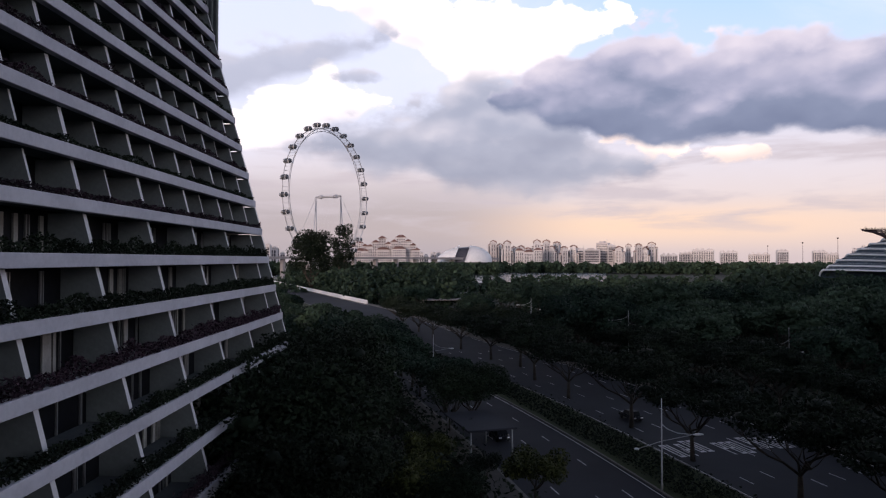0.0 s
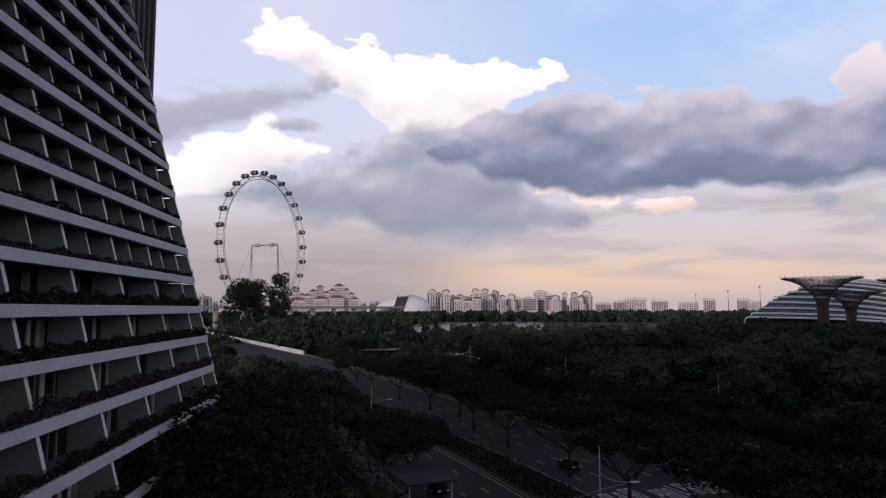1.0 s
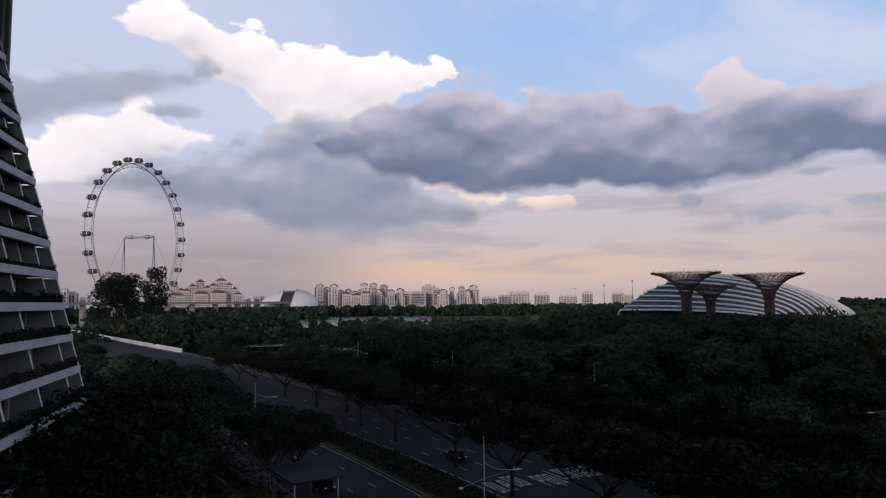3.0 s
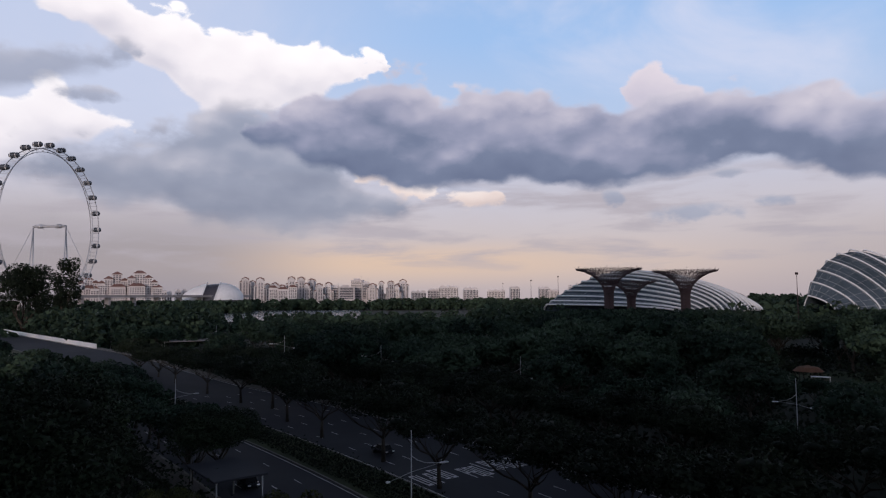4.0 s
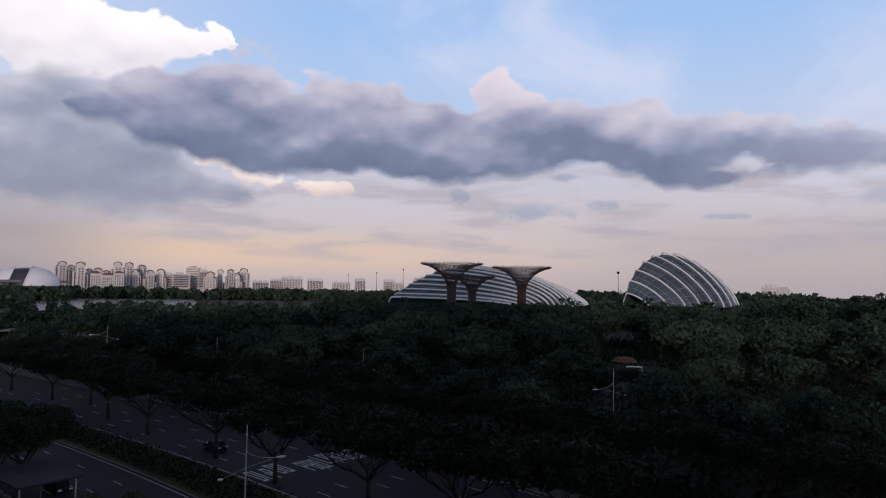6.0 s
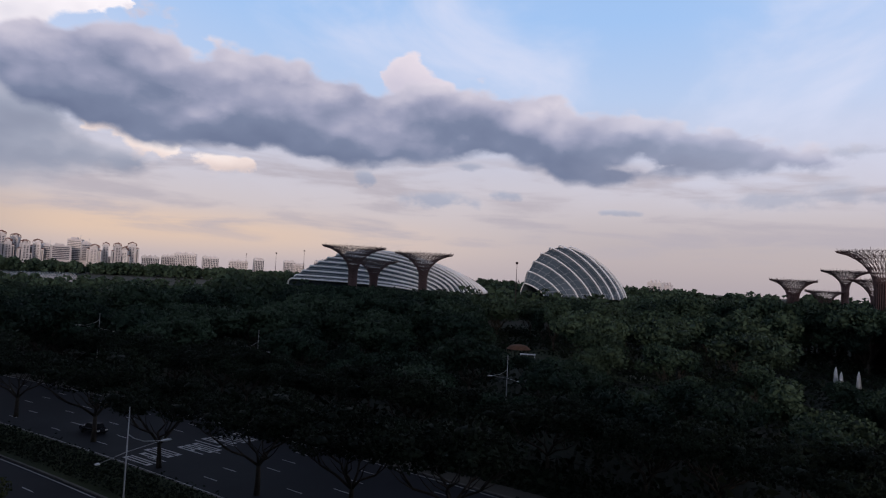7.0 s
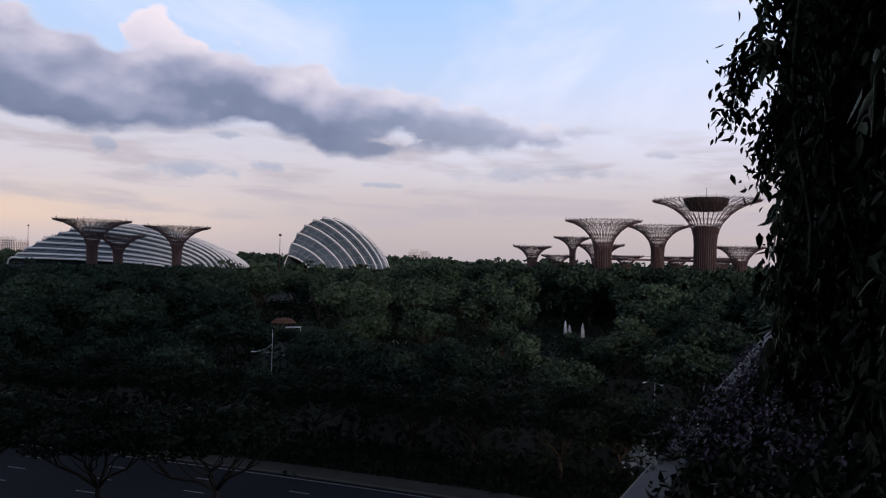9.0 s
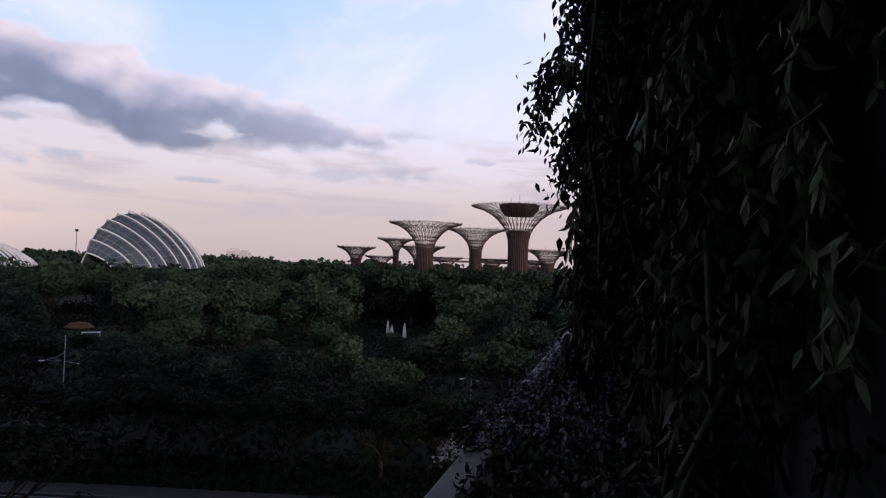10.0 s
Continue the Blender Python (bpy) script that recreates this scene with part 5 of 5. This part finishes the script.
def shelter(x, y, turn, w, d, h, label):
    ob = thing("shelter", label, "shelter", at=(x, y, 0))
    ob.rotation_euler.z = turn
    part("roof", boxed((-w / 2, -d / 2, h), (w / 2, d / 2, h + 0.25), 0.06), M_ROAD if h < 4.5 else M_BRIDGE, ob, "flat grey roof slab")
    for sx in (-1, 1):
        for sy in (-1, 1):
            tube_part("post", [(sx * (w / 2 - 0.5), sy * (d / 2 - 0.5), 0), (sx * (w / 2 - 0.5), sy * (d / 2 - 0.5), h)], 0.1, M_STEEL, ob, 8)
    return ob


shelter(4.6, 85.0, 0.3, 6.4, 10, 4.2, "flat-roofed grey walkway shelter on posts")
shelter(2, 330, 0.1, 26, 16, 5.0, "low pale flat-roofed pavilion among the trees")
shelter(-30, 345, 0.1, 8, 8, 7.0, "small grey utility building beside the road")


def path_wall():
    ob = tagged(thing("garden_wall", "curved pale garden wall beside a path", "wall"), kind="structure")
    pts = [(-3.4 - 0.27 * (y - 89) - 0.006 * (y - 89) ** 2, y) for y in np.linspace(86, 110, 14)]
    vs, fs = [], []
    for x, y in pts:
        for dx, dz in ((0, 0), (0, 1.1), (0.45, 1.1), (0.45, 0)):
            vs.append((x + dx, y, dz))
    for i in range(len(pts) - 1):
        for k in range(3):
            a = 4 * i + k
            fs.append((a, a + 1, a + 5, a + 4))
    link("wall_panel", mesh_of("wall_panel", vs, fs, M_KERB), None, ob)


path_wall()
flat_sheet("path", [(-7.2, 86), (-4.2, 86), (-9.8, 110), (-13.5, 110)], -0.12, M_PAVE, "pale winding garden path below the hotel", "path")


def kiosk():
    x, y = polar(49.7, 215)
    ob = thing("round_kiosk", "round kiosk with an orange-brown thatched roof", "kiosk", at=(x, y, 0))
    bm = bmesh.new()
    bmesh.ops.create_cone(bm, cap_ends=True, segments=20, radius1=4.0, radius2=2.6, depth=1.1, matrix=pose(0, 0, 3.7))
    bmesh.ops.create_cone(bm, cap_ends=True, segments=20, radius1=2.6, radius2=0.3, depth=0.5, matrix=pose(0, 0, 4.5))
    part("roof", bm, M_THATCH, ob, "orange-brown thatched roof")
    for i in range(6):
        a = i * math.pi / 3
        tube_part("post", [(3.4 * math.cos(a), 3.4 * math.sin(a), 0), (3.4 * math.cos(a), 3.4 * math.sin(a), 3.2)], 0.14, M_BARK, ob, 6)
    x, y = polar(50.5, 208)
    ob = thing("garden_shuttle", "open-sided white-roofed garden shuttle on the lawn path", "shuttle", at=(x, y, 0))
    ob.rotation_euler.z = radians(-52)
    part("roof", boxed((-2.4, -1.0, 2.3), (2.4, 1.0, 2.5), 0.08), M_WHITE, ob)
    part("body", boxed((-2.3, -0.95, 0.4), (2.3, 0.95, 1.05), 0.1), M_FRAME, ob)
    for s in (-2.2, 0.0, 2.2):
        part("post", boxed((s - 0.08, -0.95, 1.05), (s + 0.08, -0.8, 2.3)), M_WHITE, ob)
    for s in (-1.6, 1.6):
        for q in (-0.8, 0.8):
            tube_part("wheel", [(s, q - 0.1, 0.35), (s, q + 0.1, 0.35)], 0.35, M_RUBBER, ob, 12)
    bm = bmesh.new()
    bmesh.ops.create_circle(bm, cap_ends=True, segments=32, radius=19, matrix=pose(181, 146, -0.15))
    tagged(part("lawn", bm, M_GRASS), "open lawn among the garden trees", "lawn", kind="structure")
    for az, dd, rad in ((59.5, 190, 9), (64.5, 200, 8), (74.4, 214, 10)):
        x, y = polar(az, dd)
        bm = bmesh.new()
        bmesh.ops.create_circle(bm, cap_ends=True, segments=28, radius=rad, matrix=pose(x, y, -0.15))
        tagged(part("lawn", bm, M_GRASS), "small open lawn among the garden trees", "lawn", kind="structure")
    for az, d, h in ((73.75, 222, 5.2), (74.1, 219, 4.2), (75.2, 219, 4.8)):
        x, y = polar(az, d)
        ob = thing("white_sculpture", "slender white upright garden sculpture", "sculpture", "white sculptures", at=(x, y, 0))
        tube_part("shaft", [(0, 0, 0), (0.15, 0, h * 0.35), (-0.1, 0, h * 0.7), (0, 0, h)], [0.75, 0.6, 0.45, 0.1], M_WHITE, ob, 10)


kiosk()


def flowering_shrub(az, dist, size):
    """A rounded shrub with loose white blossom on its crown."""
    x, y = polar(az, dist)
    ob = thing("flowering_shrub", "low garden shrub dotted with white blossom", "shrub", "flowering shrubs", at=(x, y, 0))
    r = np.random.default_rng(int(az * 10))
    d = r.normal(size=(420, 3))
    d /= np.linalg.norm(d, axis=1, keepdims=True)
    d[:, 2] = np.abs(d[:, 2])
    v, f = leaf_cards(d * r.uniform(0.5, 1.0, (420, 1)) * size, r.uniform(0.2, 0.45, 420), r)
    link("foliage", fast_mesh("foliage", v, f, M_LEAF2), None, ob)
    d = d[:70] * r.uniform(0.95, 1.1, (70, 1)) * size
    d[:, 0] *= 0.7
    v, f = leaf_cards(d, r.uniform(0.12, 0.34, 70), r, 0, 0.9)
    link("blossom", fast_mesh("blossom", v, f, M_FLOWER), None, ob, "scattered white blossom")


for az, dist, size in ((59.2, 186, 1.3), (60.1, 188, 1.0), (64.6, 197, 1.3), (66.3, 79, 0.9)):
    flowering_shrub(az, dist, size)


def low_fence():
    """Pale posts and rails along a garden path."""
    ob = thing("path_fence", "pale low fence along a garden path", "fence")
    a, b = Vector((*polar(40.2, 266), 0)), Vector((*polar(42.0, 252), 0))
    for i in range(15):
        p = a.lerp(b, i / 14)
        part("post", boxed((p.x - 0.12, p.y - 0.12, 0), (p.x + 0.12, p.y + 0.12, 1.3 + 0.5 * (i % 3 == 0))), M_WHITE, ob)
    tube_part("rail", [a + Vector((0, 0, 1.0)), b + Vector((0, 0, 1.0))], 0.07, M_WHITE, ob, 5)


low_fence()


def mast(az, dist, height, label):
    x, y = polar(az, dist)
    ob = thing("mast", label, "mast", "far masts", at=(x, y, 0))
    tube_part("pole", [(0, 0, 0), (0, 0, height * 0.6), (0, 0, height)], [0.4, 0.3, 0.15], M_SUPERT, ob, 6)
    part("cap", boxed((-0.7, -0.7, height), (0.7, 0.7, height + 1.6), 0.1), M_SUPERT, ob)


for az, dist, h in ((49.2, 480, 37), (28.6, 900, 44), (30.9, 900, 49), (34.9, 900, 46), (26.2, 1200, 46)):
    mast(az, dist, h, "slim dark mast above the tree line")


def car(x, y, turn, mat, label):
    ob = thing("car", label, "car", at=(x, y, 0))
    ob.rotation_euler.z = turn
    bm = box(bmesh.new(), (-0.9, -2.2, 0.35), (0.9, 2.2, 0.95), 0.12)
    part("body", bm, mat, ob)
    bm = boxed((-0.8, -1.5, 0.93), (0.8, 1.0, 1.48), 0.0)
    for v in bm.verts:
        if v.co.z > 1.2:
            v.co.x *= 0.82
            v.co.y = v.co.y * 0.72 - 0.1
    part("cabin", bm, M_GLASS, ob)
    for sx in (-0.82, 0.82):
        for sy in (-1.35, 1.35):
            w = tube_part("wheel", [(-0.1, 0, 0), (0.1, 0, 0)], 0.33, M_RUBBER, ob, 14)
            w.location = (sx, sy, 0.33)
    for sx in (-0.6, 0.6):
        part("headlight", boxed((sx - 0.2, -2.24, 0.62), (sx + 0.2, -2.14, 0.8), 0.02), M_WHITE, ob)


x, y, a = on_road(-40.5, 103)
car(x, y, a, M_CARDARK, "dark saloon car on the near carriageway")
x, y, a = on_road(-16.8, 108)
car(x, y, a, M_CARDARK, "dark saloon car on the far carriageway")

# ---------------------------------------------------------------- own balcony planter and hanging plants
def balcony():
    """Planter ledge of this floor, the one above, and what grows in them."""
    z = EYE - 0.82
    d = Vector((math.sin(radians(93.2)), math.cos(radians(93.2)), 0))
    q = Vector((d.y, -d.x, 0))
    a = Vector((2.0, 0.45, 0))

    def trough(name, z0, z1, length, label):
        ob = thing(name, label, "planter")
        ob.matrix_basis = Matrix.Translation((a.x, a.y, 0)) @ Matrix.Rotation(math.atan2(d.y, d.x), 4, "Z")
        part("front_panel", boxed((-1.0, -0.16, z0), (length, 0.0, z1), 0.02), M_BRIDGE, ob)
        part("soil", boxed((-0.6, -0.95, z0 + 0.1), (length, -0.165, z1 - 0.12)), M_SOIL, ob)
        part("back_panel", boxed((-0.6, -1.1, z0), (length, -0.955, z1), 0.02), M_CONCRETE, ob)
        return ob

    trough("balcony_planter", z - 0.55, z, 7.5, "pale concrete balcony planter full of flowers")
    up = trough("upper_planter", EYE + 2.15, EYE + 2.75, 7.5, "concrete planter of the floor above with trailing vines")
    up.location.y -= 0.30
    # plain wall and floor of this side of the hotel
    # the wall's shade lies in its colour
    wall = tagged(part("wall_south", boxed((-1.6, -1.35, EYE - 25), (7.5, -1.11, EYE + 6.0)), M_SHADEDWALL), "dividing wall coloured near-black for the shade behind the balcony plants", "wall", kind="structure")
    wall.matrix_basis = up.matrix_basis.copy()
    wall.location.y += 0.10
    # unseen hotel wing, added to shade the near ground, and balcony floor behind the viewer
    tagged(part("wall_west", boxed((-60, -90, 0), (-1.3, 1.4, 190), 0.05), M_FINSIDE), "unseen hotel wing added to shade the near ground", "wall", kind="structure")
    tagged(part("balcony_floor", boxed((-1.29, -1.0, EYE - 1.85), (0.45, 1.2, EYE - 1.6), 0.02), M_PAVE), "paved balcony floor", "floor", kind="structure")

    def along(s, o):
        return a + d * s + q * o

    r = np.random.default_rng(17)
    # strands of the trailing vine, six kinds
    kinds = []
    for k in range(6):
        n = 15
        length = (2.2, 2.7, 3.1, 3.4, 2.9, 2.4)[k]
        pts = [Vector((0.10 * math.sin(i * 0.8 + k) * i / n, 0.10 * math.cos(i * 0.7 + 2 * k) * i / n, -length * i / n)) for i in range(n + 1)]
        v, f = tube(pts, [0.012] * (n + 1), 4, False)
        m = 330
        at = r.uniform(0.02, 1, m)
        c = np.array([pts[int(t * n * 0.999)] for t in at]) + r.normal(0, 0.046, (m, 3))
        lv, lf = oval_leaves(c, r.uniform(0.035, 0.10, m), r, 0.85)
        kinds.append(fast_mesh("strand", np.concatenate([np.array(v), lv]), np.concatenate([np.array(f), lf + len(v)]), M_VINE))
    vines = thing("hanging_vines", "dark trailing vines hanging from the planter above", "climbing plant")
    for i in range(290):
        s, o = r.uniform(0.1, 6.8), r.uniform(0.50, 1.25)
        if s < 1.0:
            o = max(o, 0.85 + 0.1 * (1.0 - s))
        if i % 6 == 0:
            s, o = r.uniform(2.0, 4.2), r.uniform(0.45, 0.66)
        p = along(s, o)
        st = link("strand", kinds[int(r.integers(0, 6))], None, vines)
        st.location = (p.x, p.y, EYE + 2.35 + r.uniform(-0.25, 0.25))
        st.rotation_euler.z = r.uniform(0, 6.28)
        k = r.uniform(0.75, 1.1)
        st.scale = (k, k, k)
    # sprays of long pointed leaves that hang before the curtain
    spray = []
    for k in range(4):
        m = 15
        stem = [Vector((0, 0, 0)), Vector((0.05, 0.03 * k, -0.10)), Vector((0.08, 0.02, -0.30))]
        v, f = tube(stem, [0.006, 0.005, 0.003], 4, False)
        t = r.uniform(0, 1.99, m)
        c = np.array([stem[int(w)].lerp(stem[int(w) + 1], float(w) % 1) for w in t]) + r.normal(0, 0.022, (m, 3))
        lv, lf = oval_leaves(c, r.uniform(0.06, 0.13, m), r, 0.96, 0.30)
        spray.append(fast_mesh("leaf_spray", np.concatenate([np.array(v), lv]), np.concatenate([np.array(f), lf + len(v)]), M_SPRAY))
    for i in range(52):
        if i < 34:
            to, far, up_z = radians(r.uniform(97, 117)), r.uniform(1.7, 2.5), r.uniform(-0.05, 1.25)
        else:
            to, far, up_z = radians(r.uniform(89.5, 96)), r.uniform(3.0, 4.2), r.uniform(-0.45, 1.2)
        st = link("leaf_spray", spray[i % 4], None, vines)
        st.location = (far * math.sin(to), far * math.cos(to), EYE + up_z)
        st.rotation_euler = (r.uniform(-0.25, 0.25), r.uniform(-0.25, 0.25), r.uniform(0, 6.28))
        k = r.uniform(0.55, 0.95)
        st.scale = (k, k, k)
    # a bough that reaches out past the curtain
    for j, (s, o, z0, out) in enumerate(((1.75, 0.46, 1.02, 0.24), (1.9, 0.50, 0.74, 0.14), (1.6, 0.50, 1.5, 0.08))):
        p = along(s, o)
        tip = p - q * out
        pts = [Vector((p.x, p.y, EYE + z0)), Vector(((p.x + tip.x) / 2, (p.y + tip.y) / 2, EYE + z0 + 0.08)), Vector((tip.x, tip.y, EYE + z0 - 0.04)), Vector((tip.x - 0.02, tip.y + 0.03, EYE + z0 - 0.30))]
        tube_part("bough", pts, [0.02, 0.016, 0.01, 0.004], M_BARK, vines, 6)
        m = 620
        t = r.uniform(0, 3, m)
        c = np.array([pts[int(w)].lerp(pts[int(w) + 1], float(w) % 1) for w in np.minimum(t, 2.99)]) + r.normal(0, 0.045, (m, 3)) * np.array([1, 1, 1.3])
        lv, lf = oval_leaves(c, r.uniform(0.03, 0.07, m), r, 0.8)
        link("bough_leaves", fast_mesh("bough_leaves", lv, lf, M_VINE), None, vines)
    # flowers and low leaves in the planter
    m = 17000
    s, o = r.uniform(0.35, 7.3, m), r.uniform(0.12, 1.0, m)
    o = np.where((s > 0.95) & (s < 2.7) & (r.uniform(0, 1, m) < 0.42), r.uniform(-0.05, 0.24, m), o)
    hgt = np.abs(r.normal(0, 0.12, m)) * (0.25 + 0.6 * np.maximum(o, 0))
    c = np.array([along(float(x), float(y)) for x, y in zip(s, o)])
    c[:, 2] = z - 0.03 + hgt
    lv, lf = oval_leaves(c, r.uniform(0.022, 0.055, m), r, 0.1, 0.5)
    bed = thing("flower_bed", "low leafy planting with small mauve and white flowers", "flowers")
    link("foliage", fast_mesh("foliage", lv, lf, M_BEDLEAF), None, bed)
    for name, mat, m, lo, hi in (("mauve_bloom", M_MAUVE, 560, 0.04, 0.8), ("white_bloom", M_FLOWER, 26, 0.02, 0.5)):
        s, o = r.uniform(0.9, 4.6, m), r.uniform(lo, hi, m)
        heads = np.array([along(float(x), float(y)) for x, y in zip(s, o)])
        heads[:, 2] = z + r.uniform(0.02, 0.15, m)
        c = np.repeat(heads, 5, 0) + r.normal(0, 0.012, (5 * m, 3))
        lv, lf = oval_leaves(c, r.uniform(0.014, 0.03, 5 * m), r, -0.3, 0.8)
        tagged(link(name, fast_mesh(name, lv, lf, mat), None, bed), kind="stuff")
    # a clump of larger white blossoms that leans over the edge
    head = along(0.62, 0.05)
    c = np.array([head] * 60) + r.normal(0, 0.026, (60, 3))
    c[:, 2] += z + 0.10
    lv, lf = oval_leaves(c, r.uniform(0.014, 0.026, 60), r, 0.0, 0.9)
    link("blossom", fast_mesh("blossom", lv, lf, M_FLOWER), None, bed, "loose cluster of white blossoms")


balcony()
